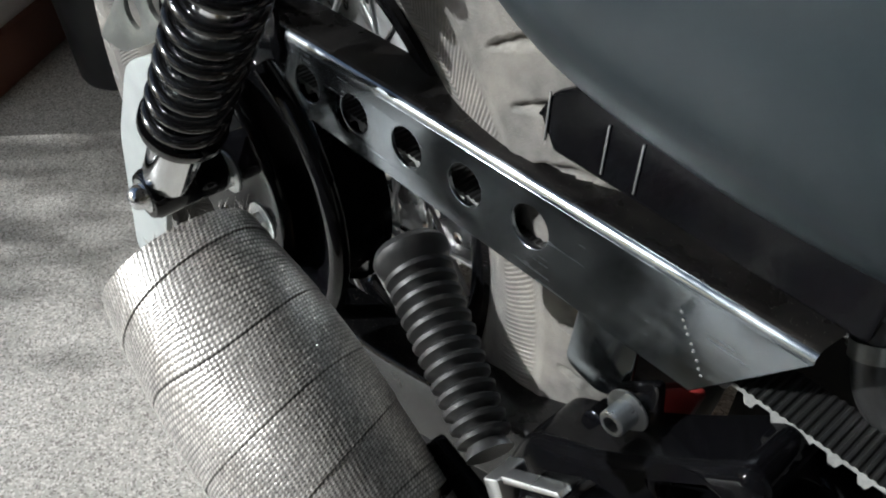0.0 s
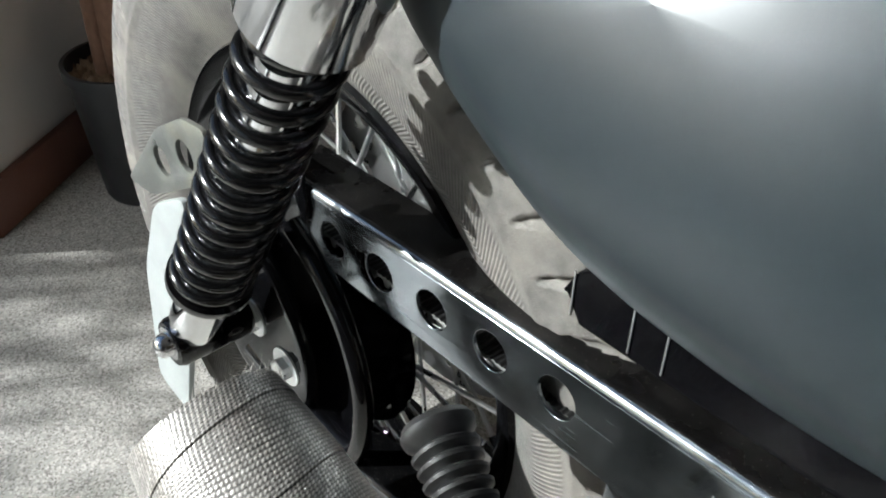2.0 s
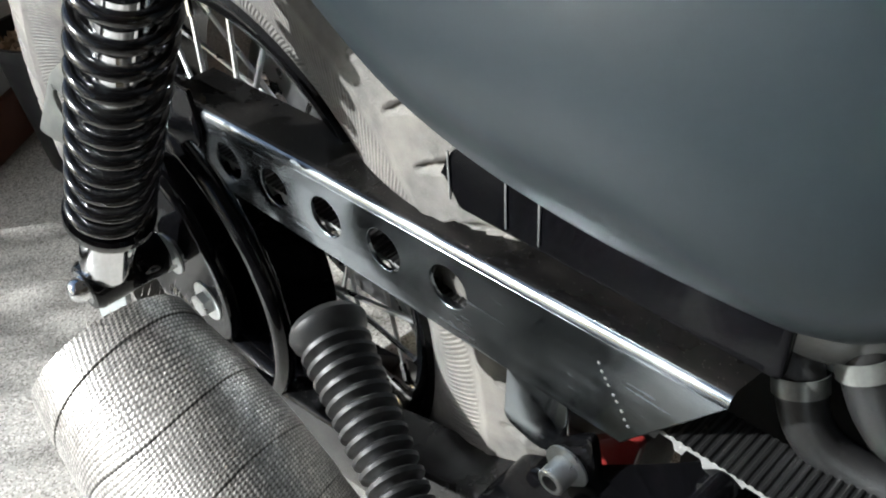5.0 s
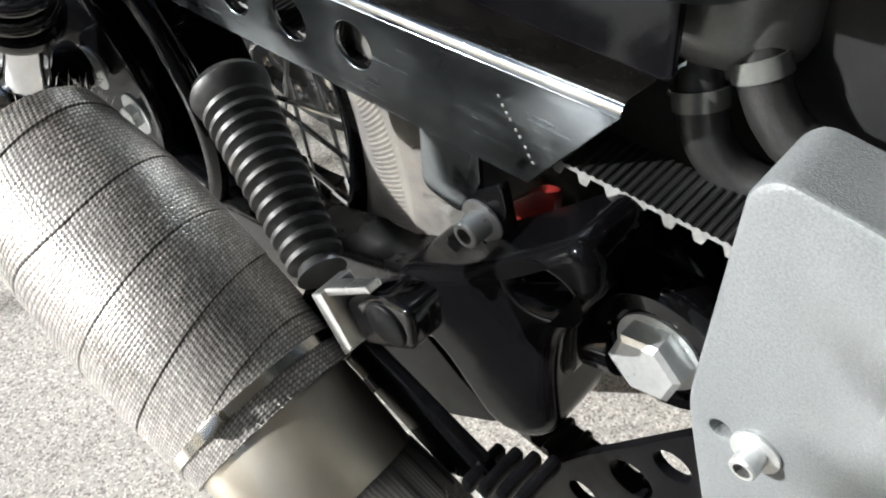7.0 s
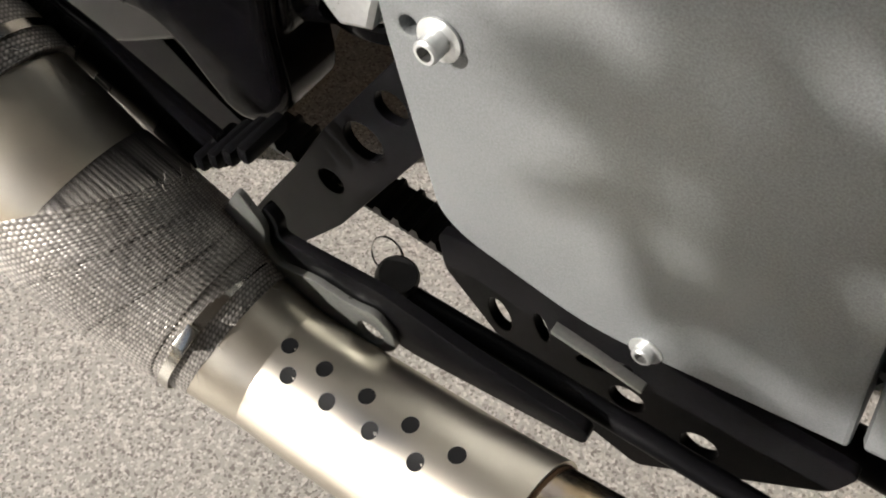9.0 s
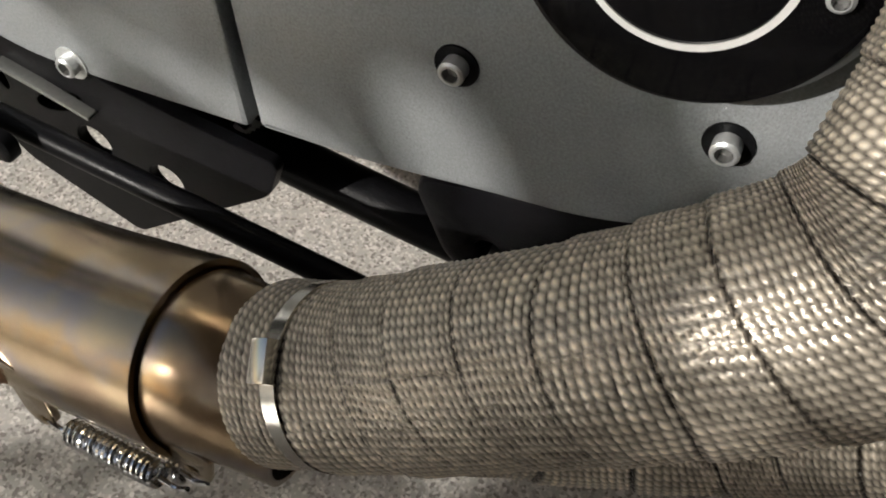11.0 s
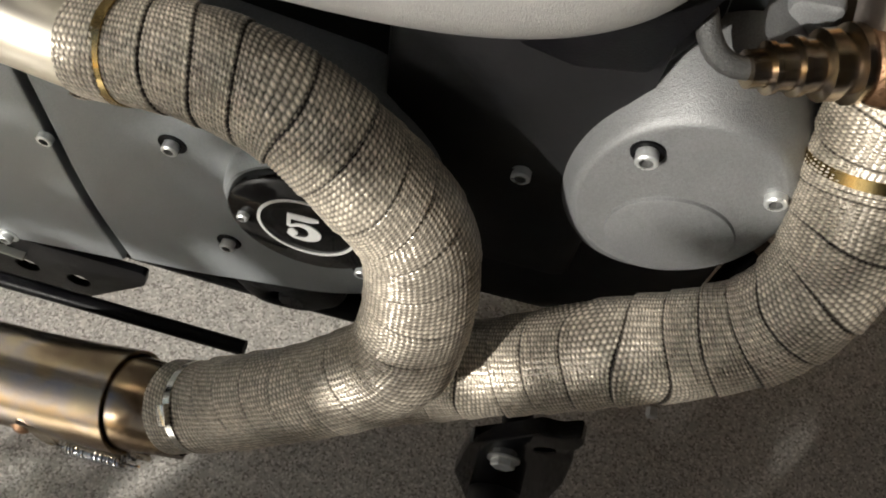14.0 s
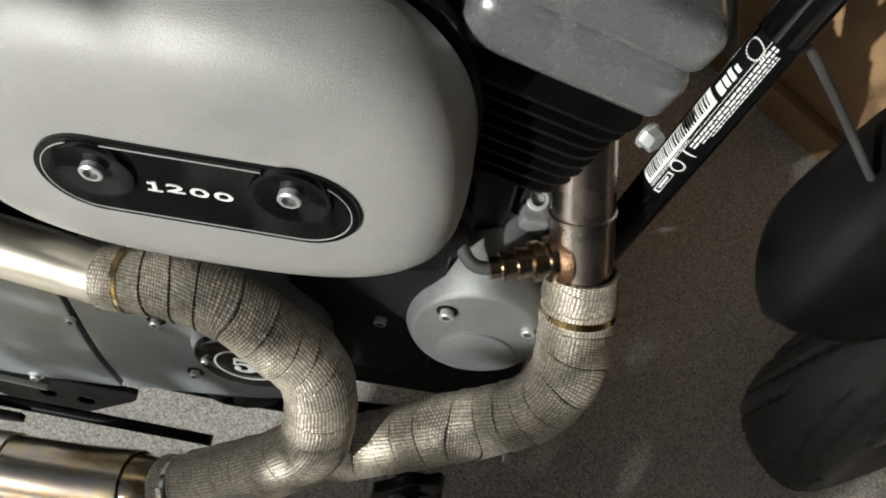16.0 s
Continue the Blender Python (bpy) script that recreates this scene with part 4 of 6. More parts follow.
bp("side_plate", plate(rounded([(-0.975, 0.41), (-1.04, 0.372), (-1.09, 0.275), (-1.12, 0.11), (-1.06, 0.10), (-1.025, 0.21), (-0.995, 0.32)], 0.02), -0.106, -0.100, (), 0.002), M_WHITEPL, label="frosted white plastic side plate behind the shock")

# exhaust: wrapped muffler, bare pipe, perforated pipe, collector
EX = [(-0.82, -0.203, 0.413), (-0.74, -0.203, 0.376), (-0.70, -0.203, 0.357), (-0.63, -0.203, 0.323), (-0.565, -0.203, 0.286), (-0.50, -0.203, 0.244), (-0.45, -0.202, 0.217), (-0.40, -0.202, 0.206), (-0.34, -0.204, 0.208),
      (-0.28, -0.208, 0.216), (-0.24, -0.210, 0.223), (-0.178, -0.214, 0.237), (-0.10, -0.218, 0.262)]


def along(points, x0, x1, r0, r1, n=9):
    """The stretch of a path between two x, with radii."""
    S = smooth_path(points, 0.004)
    out = []
    for k in range(n):
        t = k / (n - 1)
        x = x0 + (x1 - x0) * t
        out.append((x, float(np.interp(x, S[:, 0], S[:, 1])), float(np.interp(x, S[:, 0], S[:, 2])), r0 + (r1 - r0) * t))
    return out


muf = bp("muffler", tube_mesh("muffler", [(*p[:3], r) for p, r in zip(along(EX, -0.770, -0.41, 0, 0, 8), (0.046, 0.050, 0.050, 0.050, 0.050, 0.048, 0.042, 0.037))], 56), M_STEEL2, label="brushed stainless muffler body")
MW = [(*p[:3], r) for p, r in zip(along(EX, -0.775, -0.583, 0, 0, 7), (0.050, 0.054, 0.057, 0.0585, 0.058, 0.056, 0.053))]
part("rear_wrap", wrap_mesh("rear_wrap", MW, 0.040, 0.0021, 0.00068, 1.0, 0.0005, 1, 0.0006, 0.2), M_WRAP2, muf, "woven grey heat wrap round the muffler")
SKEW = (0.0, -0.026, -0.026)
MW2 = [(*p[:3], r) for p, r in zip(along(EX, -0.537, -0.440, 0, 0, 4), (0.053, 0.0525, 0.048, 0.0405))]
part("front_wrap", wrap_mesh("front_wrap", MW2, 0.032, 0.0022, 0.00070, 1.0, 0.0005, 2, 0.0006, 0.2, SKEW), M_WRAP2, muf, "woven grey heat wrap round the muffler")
strap(muf, MW, 0.93, 0.006, 0.0018, M_STRAP, buckle=2.2)
strap(muf, MW2, 0.9, 0.006, 0.0018, M_STRAP, buckle=2.2)
perf = bp("perforated_pipe", tube_mesh("perforated_pipe", along(EX, -0.446, -0.249, 0.0365, 0.0385), 56), M_STEEL2, label="polished steel pipe with small drilled holes")
SP = smooth_path(EX, 0.004)
for rowk, ang in ((0, 1.32), (1, 0.98)):
    for k in range(5 - rowk):
        x = -0.286 - 0.029 * k - 0.016 * rowk
        j = int(np.argmin(np.abs(SP[:, 0] - x)))
        t = Vector(SP[j + 1][:3] - SP[j - 1][:3]).normalized()
        side = Vector((0, -1, 0))
        up = side.cross(t).normalized()
        up = up if up.z > 0 else -up
        nrm = (up * math.sin(ang + 0.25) + side * math.cos(ang + 0.25)).normalized()
        # flat black disc on the pipe, painting the darkness of a drilled hole
        part("drilled_hole", lathe([(0.0, 0.0002), (0.0036, 0.0002), (0.0044, 0.0003), (0.0044, -0.002)], 18, aim(Vector(SP[j][:3]) + nrm * (0.0364 + 0.002 * (x + 0.446) / 0.197), nrm)), M_DEEP, perf)
col = bp("collector", tube_mesh("collector", along(EX, -0.262, -0.106, 0.0358, 0.0372), 56), M_STEEL, label="heat tinted bronze steel collector")
part("collar", lathe([(0.0340, -0.006), (0.0364, -0.002), (0.0366, 0.0), (0.0364, 0.002), (0.0340, 0.004)], 48, aim(along(EX, -0.249, -0.2, 0, 0)[0][:3], Vector(EX[10]) - Vector(EX[9]))), M_WELD, col, "burnt dark weld collar")
bp("collector_sleeve", tube_mesh("collector_sleeve", along(EX, -0.135, -0.062, 0.0360, 0.0300), 56), M_STEEL, label="heat tinted steel sleeve")

HR = [(-0.108, -0.127, 0.538, 0.0258), (-0.057, -0.13, 0.549, 0.0262), (-0.021, -0.134, 0.546, 0.0272), (0.006, -0.138, 0.536, 0.0285), (0.038, -0.146, 0.514, 0.0305), (0.062, -0.151, 0.490, 0.0305), (0.0735, -0.159, 0.466, 0.0305), (0.077, -0.174, 0.428, 0.0303), (0.071, -0.192, 0.4, 0.0305), (0.044, -0.204, 0.374, 0.03), (-0.002, -0.213, 0.334, 0.029), (-0.045, -0.217, 0.297, 0.029), (-0.07, -0.218, 0.28, 0.0305)]
hdr = bp("rear_header", tube_mesh("rear_header", [(-0.32, -0.113, 0.560, 0.0255), (-0.22, -0.117, 0.550, 0.0255), (-0.150, -0.122, 0.542, 0.025), (-0.128, -0.125, 0.5395, 0.0238), (-0.108, -0.127, 0.538, 0.0235), (-0.08, -0.128, 0.540, 0.0235)], 40), M_STEEL2, label="wrapped rear exhaust header with a tight loop")
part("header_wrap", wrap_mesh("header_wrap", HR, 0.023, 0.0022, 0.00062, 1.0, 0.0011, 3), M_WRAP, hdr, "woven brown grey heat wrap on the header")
strap(hdr, HR, 0.05, 0.0055, 0.0016, M_BRASS)
strap(hdr, HR, 0.955, 0.006, 0.0018, M_STRAP, buckle=1.0)
HF = [(0.2755, -0.068, 0.576, 0.0295), (0.280, -0.085, 0.545, 0.0305), (0.284, -0.118, 0.495, 0.0305), (0.268, -0.140, 0.458, 0.0305), (0.235, -0.150, 0.430, 0.0305), (0.19, -0.157, 0.402, 0.0305), (0.138, -0.163, 0.360, 0.0305),
      (0.08, -0.168, 0.315, 0.0305), (0.02, -0.180, 0.283, 0.0305), (-0.05, -0.200, 0.262, 0.027)]
hdf = bp("front_header", tube_mesh("front_header", [(0.246, -0.012, 0.700, 0.0255), (0.2545, -0.026, 0.66, 0.0255), (0.2685, -0.055, 0.600, 0.026), (0.28, -0.085, 0.545, 0.026)], 40), M_PIPE, label="wrapped front exhaust header with bare steel top")
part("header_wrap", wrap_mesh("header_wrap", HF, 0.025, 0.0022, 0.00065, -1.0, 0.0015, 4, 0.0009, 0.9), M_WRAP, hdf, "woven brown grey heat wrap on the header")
strap(hdf, HF, 0.075, 0.006, 0.0018, M_BRASS)
part("weld_bead", lathe([(0.025, -0.003), (0.0275, -0.0015), (0.0275, 0.0015), (0.025, 0.003)], 36, aim((0.2632, -0.0435, 0.622), (0.013, -0.03, -0.06))), M_PIPE, hdf)
# oxygen sensor
O0, O1 = Vector((0.262, -0.066, 0.590)), Vector((0.196, -0.090, 0.5885))
part("oxygen_sensor", lathe([(0.0, -0.010), (0.0165, -0.010), (0.0172, 0.012), (0.0190, 0.015), (0.0190, 0.0205), (0.0145, 0.022), (0.0145, 0.026), (0.0168, 0.027), (0.0168, 0.034), (0.0125, 0.036), (0.0125, 0.043), (0.0140, 0.044), (0.0140, 0.047), (0.0110, 0.048),
                              (0.0110, 0.056), (0.0124, 0.057), (0.0124, 0.0595), (0.0090, 0.0605), (0.0090, 0.069), (0.0, 0.070)], 24, aim(O0, O1 - O0)), M_STEEL, hdf, "steel oxygen sensor with hex body")
part("sensor_boss", lathe([(0.015, 0.004), (0.0235, 0.006), (0.0215, 0.0125), (0.0185, 0.0155), (0.015, 0.0155)], 28, aim(O0, O1 - O0)), M_WELD, hdf, "copper brown welded sensor boss")
part("sensor_cable", tube_mesh("sensor_cable", [(0.202, -0.088, 0.5886, 0.0056), (0.192, -0.091, 0.590, 0.0056), (0.182, -0.090, 0.594, 0.0056), (0.173, -0.082, 0.604, 0.0056), (0.166, -0.058, 0.618, 0.0056)], 12, 0.004, 0), M_BRAID, hdf, "grey braided sensor cable")
# collector springs
for (ax, ay, az), (bx, by, bz) in (((-0.164, -0.250, 0.214), (-0.094, -0.254, 0.231)), ((-0.150, -0.240, 0.206), (-0.092, -0.246, 0.222))):
    pts, nn = [], 17
    for k in range(nn * 14 + 1):
        t = k / (nn * 14)
        a = 2 * math.pi * nn * t
        w = Vector((bx - ax, by - ay, bz - az))
        c = Vector((ax, ay, az)) + w * (0.18 + 0.64 * t)
        q = aim(c, w)
        v = q @ Vector((0.0045 * math.cos(a), 0.0045 * math.sin(a), 0))
        pts.append((*v, 0.0011))
    sp = part("tension_spring", tube_mesh("tension_spring", pts, 8, 0.02, 0), M_CHROME, col, "small bright tension spring")
    part("hook", tube_mesh("hook", [(ax, ay, az, 0.0011), (ax + 0.006, ay, az - 0.003, 0.0011), (ax + 0.013, ay, az + 0.002, 0.0011)], 8, 0.002, 0), M_CHROME, sp)
    part("hook", tube_mesh("hook", [(bx, by, bz, 0.0011), (bx - 0.006, by, bz - 0.005, 0.0011), (bx - 0.013, by, bz - 0.003, 0.0011)], 8, 0.002, 0), M_CHROME, sp)
for at in ((-0.093, -0.249, 0.243),):
    part("spring_tab", plate(rounded([(at[0] - 0.007, at[2] - 0.008), (at[0] + 0.007, at[2] - 0.008), (at[0] + 0.009, at[2] + 0.012), (at[0] - 0.009, at[2] + 0.012)], 0.004), at[1] - 0.001, at[1] + 0.001, [(at[0], at[2] - 0.002, 0.0025)], 0.0003, 12), M_STEEL, col)

part("spring_lug", plate(rounded([(-0.183, 0.252), (-0.168, 0.250), (-0.160, 0.236), (-0.161, 0.212), (-0.169, 0.206), (-0.1745, 0.214), (-0.176, 0.236)], 0.003), -0.2505, -0.2465, [(-0.1655, 0.214, 0.0022)], 0.0006, 12), M_STEEL, col, "heat tinted spring lug")

# passenger peg
B0, B1 = Vector((-0.5387, -0.178, 0.4316)), Vector((-0.636, -0.142, 0.464))
prof = [(0.0, -0.003), (0.0115, -0.003)]
LB = (B1 - B0).length
for k in range(13):
    z = LB * (0.02 + 0.86 * k / 13)
    r = 0.0092 + 0.0050 * k / 13
    prof += [(r, z), (r + 0.0038, z + 0.0022), (r + 0.0042, z + 0.0042), (r, z + 0.0066)]
prof += [(0.0150, LB * 0.89), (0.0190, LB * 0.92), (0.0200, LB * 0.96), (0.0180, LB * 0.995), (0.0, LB)]
peg = bp("passenger_peg", lathe(prof, 40, aim(B0, B1 - B0)), M_RUBBER, label="folded footpeg with ribbed black rubber sleeve")
part("clevis_face", plate(rounded([(-0.5275, 0.4355), (-0.5195, 0.4425), (-0.5065, 0.4150), (-0.5135, 0.4055)], 0.0012), -0.1925, -0.176, (), 0.001), M_BRIGHT, peg, "bright chrome clevis cheek")
part("clevis_top", plate(rounded([(-0.5195, 0.4435), (-0.4905, 0.4650), (-0.4885, 0.4625), (-0.5175, 0.4400)], 0.0006), -0.1905, -0.184, (), 0.0006), M_BRIGHT, peg)
part("peg_knuckle", plate(rounded([(-0.515, 0.434), (-0.490, 0.455), (-0.473, 0.458), (-0.474, 0.434), (-0.505, 0.413)], 0.005), -0.186, -0.170, (), 0.003, 24, 4), M_GLOSS, peg, "gloss black folding knuckle")
part("pivot_pin", lathe([(0.0, 0.0016), (0.0100, 0.0016), (0.0108, 0.0010), (0.0112, 0.0)], 32, aim((-0.4885, -0.186, 0.4405), (0, -1, 0))), M_SATIN, peg)

# frame casting at the swingarm pivot
cast = bp("pivot_casting", plate(rounded([(-0.578, 0.318), (-0.552, 0.322), (-0.533, 0.312), (-0.519, 0.294), (-0.506, 0.279), (-0.492, 0.275), (-0.470, 0.286), (-0.458, 0.306), (-0.461, 0.350), (-0.458, 0.385), (-0.447, 0.405),
                                          (-0.436, 0.430), (-0.438, 0.448), (-0.450, 0.455), (-0.466, 0.440), (-0.486, 0.420), (-0.522, 0.388), (-0.566, 0.360)], 0.012), -0.119, -0.075,
                                 [(-0.467, 0.4135, 0.0165, 0.62, 0.42)], 0.0085, 28, 6), M_FRAME, label="gloss black frame casting with a curved web")
part("web_hole_bolt", lathe([(0.0, 0.004), (0.006, 0.0035), (0.0075, 0.002), (0.0075, -0.01), (0.0, -0.01)], 20, aim((-0.458, -0.100, 0.415), (-0.5, -1, 0.2))), M_ZINC, cast)
part("casting_back", plate(rounded([(-0.475, 0.330), (-0.440, 0.322), (-0.405, 0.340), (-0.395, 0.385), (-0.412, 0.420), (-0.430, 0.430), (-0.470, 0.410)], 0.014), -0.074, -0.050, (), 0.006, 24, 4), M_FRAME, cast)
bp("pivot_boss", lathe([(0.0, 0.0), (0.034, 0.0), (0.036, 0.004), (0.036, 0.02), (0.033, 0.024), (0.026, 0.025), (0.024, 0.022), (0.0, 0.022)], 48, aim((-0.4195, -0.070, 0.384), (0, -1, 0))), M_GLOSS, label="gloss black swingarm pivot boss")
hex_bolt(bike, (0, 0, 0), r=0.0190, h=0.013, washer=0.0215, name="pivot_bolt", spin=14).matrix_parent_inverse = BIKE
bpy.data.objects["pivot_bolt"].matrix_basis = Matrix.Translation((-0.4195, -0.0935, 0.384))
bp("frame_rail", tube_mesh("frame_rail", [(-0.46, -0.062, 0.388, 0.012), (-0.38, -0.058, 0.402, 0.012), (-0.30, -0.05, 0.412, 0.012)], 20, 0.01, 0), M_GLOSS, label="gloss black frame tube")
bp("gearbox_case", box(-0.502, -0.022, 0.29, -0.30, 0.11, 0.565, 0.012), M_DEEP, label="black gearbox case behind the belt")
bp("red_panel", plate(rounded([(-0.547, 0.345), (-0.543, 0.374), (-0.512, 0.407), (-0.500, 0.410), (-0.505, 0.376)], 0.006), -0.062, -0.056, (), 0.0015), M_RED, label="dark red painted panel beside the belt")

# footpeg bracket and brake linkage
arm2 = bp("footpeg_bracket", plate(rounded([(-0.505, 0.196), (-0.47, 0.247), (-0.444, 0.290), (-0.388, 0.368), (-0.36, 0.36), (-0.372, 0.318), (-0.443, 0.209), (-0.50, 0.142), (-0.535, 0.150)], 0.008), -0.109, -0.103, [(-0.416, 0.297, 0.0125), (-0.444, 0.249, 0.009), (-0.396, 0.331, 0.010)], 0.001), M_SATIN, label="black footpeg bracket with round lightening holes")
bp("pedal_bracket", plate(rounded([(-0.366, 0.266), (-0.313, 0.278), (-0.23, 0.256), (-0.139, 0.249), (-0.145, 0.225), (-0.232, 0.146), (-0.30, 0.17), (-0.34, 0.215), (-0.362, 0.238)], 0.006), -0.1165, -0.110, [(-0.248, 0.208, 0.010), (-0.206, 0.202, 0.010), (-0.264, 0.2285, 0.017, 0.34, 0.5), (-0.326, 0.222, 0.013, 0.5, 1.9), (-0.301, 0.231, 0.011, 0.32, 1.9)], 0.001), M_SATIN, label="black pedal bracket plate with holes")
# thin strip whose paler metal paints the sunlit edge of the bracket
part("lip", plate(rounded([(-0.293, 0.2445), (-0.270, 0.2405), (-0.2405, 0.2335), (-0.2405, 0.2315), (-0.270, 0.2375), (-0.293, 0.2415)], 0.0008), -0.123, -0.1165, (), 0.0005), M_TARNISH, bpy.data.objects["pedal_bracket"], "bracket lip in paler metal for its sunlit edge")
rod = bp("brake_rod", tube_mesh("brake_rod", [(-0.376, -0.140, 0.236, 0.0062), (-0.05, -0.150, 0.236, 0.0062)], 16, 0.05, 0), M_SATIN, label="black brake linkage rod")
part("rod_end", lathe([(0.0, -0.012), (0.010, -0.012), (0.012, -0.008), (0.012, 0.008), (0.010, 0.012), (0.0, 0.012)], 24, aim((-0.378, -0.138, 0.238), (0.3, -0.2, 1))), M_RUBBER, rod)
# black stay given a grey colour that paints the sky reflected in it
part("stay", plate(rounded([(-0.451, 0.294), (-0.437, 0.274), (-0.441, 0.253), (-0.435, 0.243), (-0.408, 0.249), (-0.384, 0.246), (-0.370, 0.250), (-0.3585, 0.240), (-0.358, 0.224), (-0.369, 0.214), (-0.385, 0.214), (-0.410, 0.210), (-0.445, 0.228), (-0.470, 0.262)], 0.006), -0.1675, -0.1635, [(-0.374, 0.2291, 0.0085)], 0.0008), M_TARNISH, muf, "flat muffler stay with a round hole, grey for reflected sky")
part("stay_bar", plate(rounded([(-0.600, 0.352), (-0.551, 0.336), (-0.474, 0.302), (-0.470, 0.285), (-0.505, 0.262), (-0.592, 0.312), (-0.612, 0.330)], 0.005), -0.153, -0.146, (), 0.0015), M_FRAME, muf, "black stay bar beside the muffler")
part("stay_label", plate([(-0.566, 0.297), (-0.558, 0.292), (-0.554, 0.298), (-0.562, 0.303)], -0.1538, -0.1528, (), 0), M_WHITE, muf, "small white label")
part("blade", plate(rounded([(-0.441, 0.284), (-0.432, 0.276), (-0.434, 0.261), (-0.407, 0.262), (-0.370, 0.264), (-0.310, 0.252), (-0.250, 0.246), (-0.250, 0.232), (-0.350, 0.222), (-0.430, 0.235), (-0.450, 0.250)], 0.006), -0.1625, -0.156, (), 0.001), M_SATIN, muf, "black muffler stay")
teeth = joined(*[box(-0.482 + 0.012 * k, -0.165, 0.288 + 0.009 * k, -0.475 + 0.012 * k, -0.135, 0.299 + 0.009 * k, 0.003) for k in range(4)])
part("peg_teeth", teeth, M_SATIN, arm2, "serrated black footpeg")

# sprocket cover and cam cover
cov = bp("sprocket_cover", plate(rounded([(-0.378, 0.5285), (-0.3865, 0.519), (-0.392, 0.404), (-0.389, 0.388), (-0.364, 0.286), (-0.348, 0.274), (-0.28, 0.256), (-0.244, 0.257), (-0.1515, 0.268), (-0.165, 0.352), (-0.168, 0.495), (-0.21, 0.514), (-0.33, 0.5225)],
                                         [0.006, 0.012, 0.02, 0.02, 0.01, 0.01, 0.02, 0.02, 0.003, 0.05, 0.01, 0.03, 0.03]), -0.118, -0.086, [(-0.376, 0.395, 0.0042)], 0.0025), M_CASE, label="silver grey powder coated sprocket cover")
socket_bolt(cov, (-0.360, -0.1185, 0.396), r=0.0058, h=0.011, washer=0.0105)
socket_bolt(cov, (-0.246, -0.1175, 0.262), r=0.0052, h=0.006, washer=0.0085)
socket_bolt(cov, (-0.167, -0.1175, 0.424), r=0.005, h=0.005)
cam_outline = rounded([(-0.1475, 0.2685), (-0.09, 0.275), (-0.04, 0.286), (0.0, 0.293), (0.04, 0.312), (0.066, 0.345), (0.074, 0.39), (0.072, 0.45), (0.055, 0.48), (0.03, 0.505), (-0.10, 0.525), (-0.164, 0.50), (-0.161, 0.352)], [0.004, 0.02, 0.02, 0.03, 0.04, 0.05, 0.04, 0.03, 0.02, 0.03, 0.03, 0.02, 0.05])
cc = bp("cam_cover", plate(cam_outline, -0.117, -0.06, (), 0.005), M_CASE, label="grey powder coated cam cover")
for x, z in ((-0.084, 0.450), (-0.062, 0.3435), (0.032, 0.354)):
    # black ring painting the shadow round each bolt head
    part("bolt_pocket", lathe([(0.0072, 0.0), (0.0085, 0.0), (0.0085, 0.0009), (0.0072, 0.0006), (0.0, 0.0006)], 28, aim((x, -0.117, z), (0, -1, 0))), M_SATIN, cc)
    socket_bolt(cc, (x, -0.1176, z), r=0.0049, h=0.006)
PC = (0.001, 0.4245)
part("cover_boss", lathe([(0.0495, 0.0), (0.056, 0.0), (0.0545, 0.008), (0.0515, 0.0115), (0.0495, 0.0115)], 72, aim((PC[0], -0.117, PC[1]), (0, -1, 0))), M_CASE, cc)
part("points_cover", lathe([(0.0, 0.019), (0.046, 0.019), (0.0487, 0.0175), (0.0495, 0.015), (0.0495, 0.0)], 96, aim((PC[0], -0.117, PC[1]), (0, -1, 0))), M_GLOSS, cc, "round gloss black points cover with a silver ring and number")
part("silver_ring", lathe([(0.0282, 0.0189), (0.0302, 0.0189), (0.0302, 0.0196), (0.0282, 0.0196)], 96, aim((PC[0], -0.117, PC[1]), (0, -1, 0)), True), M_SILVER, cc, "thin silver ring")
FACE = Matrix.Translation((PC[0], -0.1362, PC[1] - 0.0005)) @ Matrix.Rotation(radians(90), 4, "X")
five = bmesh.new()


def stroke(bm, pts, lift):
    """A flat raised stroke of changing width through points (x, y, half width)."""
    S = smooth_path([(x, y, 0.0, w) for x, y, w in pts], 0.02)
    T = np.gradient(S[:, :2], axis=0)
    T /= np.linalg.norm(T, axis=1)[:, None]
    rows = []
    for p, t in zip(S, T):
        n = Vector((-t[1], t[0])) * p[3]
        rows.append([bm.verts.new((p[0] + n.x, p[1] + n.y, lift)), bm.verts.new((p[0] - n.x, p[1] - n.y, lift)), bm.verts.new((p[0] - n.x, p[1] - n.y, -0.02)), bm.verts.new((p[0] + n.x, p[1] + n.y, -0.02))])
    for a, b in zip(rows, rows[1:]):
        for k in range(4):
            bm.faces.new((a[k], a[(k + 1) % 4], b[(k + 1) % 4], b[k]))
    bm.faces.new(rows[0])
    bm.faces.new(rows[-1][::-1])


stroke(five, [(-0.30, 0.50, 0.045), (-0.32, 0.25, 0.045), (-0.34, -0.02, 0.045)], 0.010)
stroke(five, [(-0.34, 0.40, 0.10), (-0.10, 0.40, 0.105), (0.15, 0.40, 0.10), (0.36, 0.44, 0.05)], 0.012)
stroke(five, [(-0.33, -0.03, 0.035), (-0.12, 0.09, 0.05), (0.10, 0.08, 0.09), (0.25, -0.08, 0.14), (0.24, -0.27, 0.14), (0.10, -0.42, 0.08), (-0.08, -0.46, 0.05), (-0.26, -0.42, 0.04), (-0.37, -0.30, 0.03)], 0.014)
stroke(five, [(-0.36, -0.24, 0.06), (-0.30, -0.24, 0.12), (-0.25, -0.24, 0.135), (-0.20, -0.24, 0.12), (-0.14, -0.24, 0.05)], 0.016)
five.transform(FACE @ Matrix.Translation((-0.002, 0.0, 0)) @ Matrix.Diagonal((0.0265, 0.0285, 0.029, 1)))
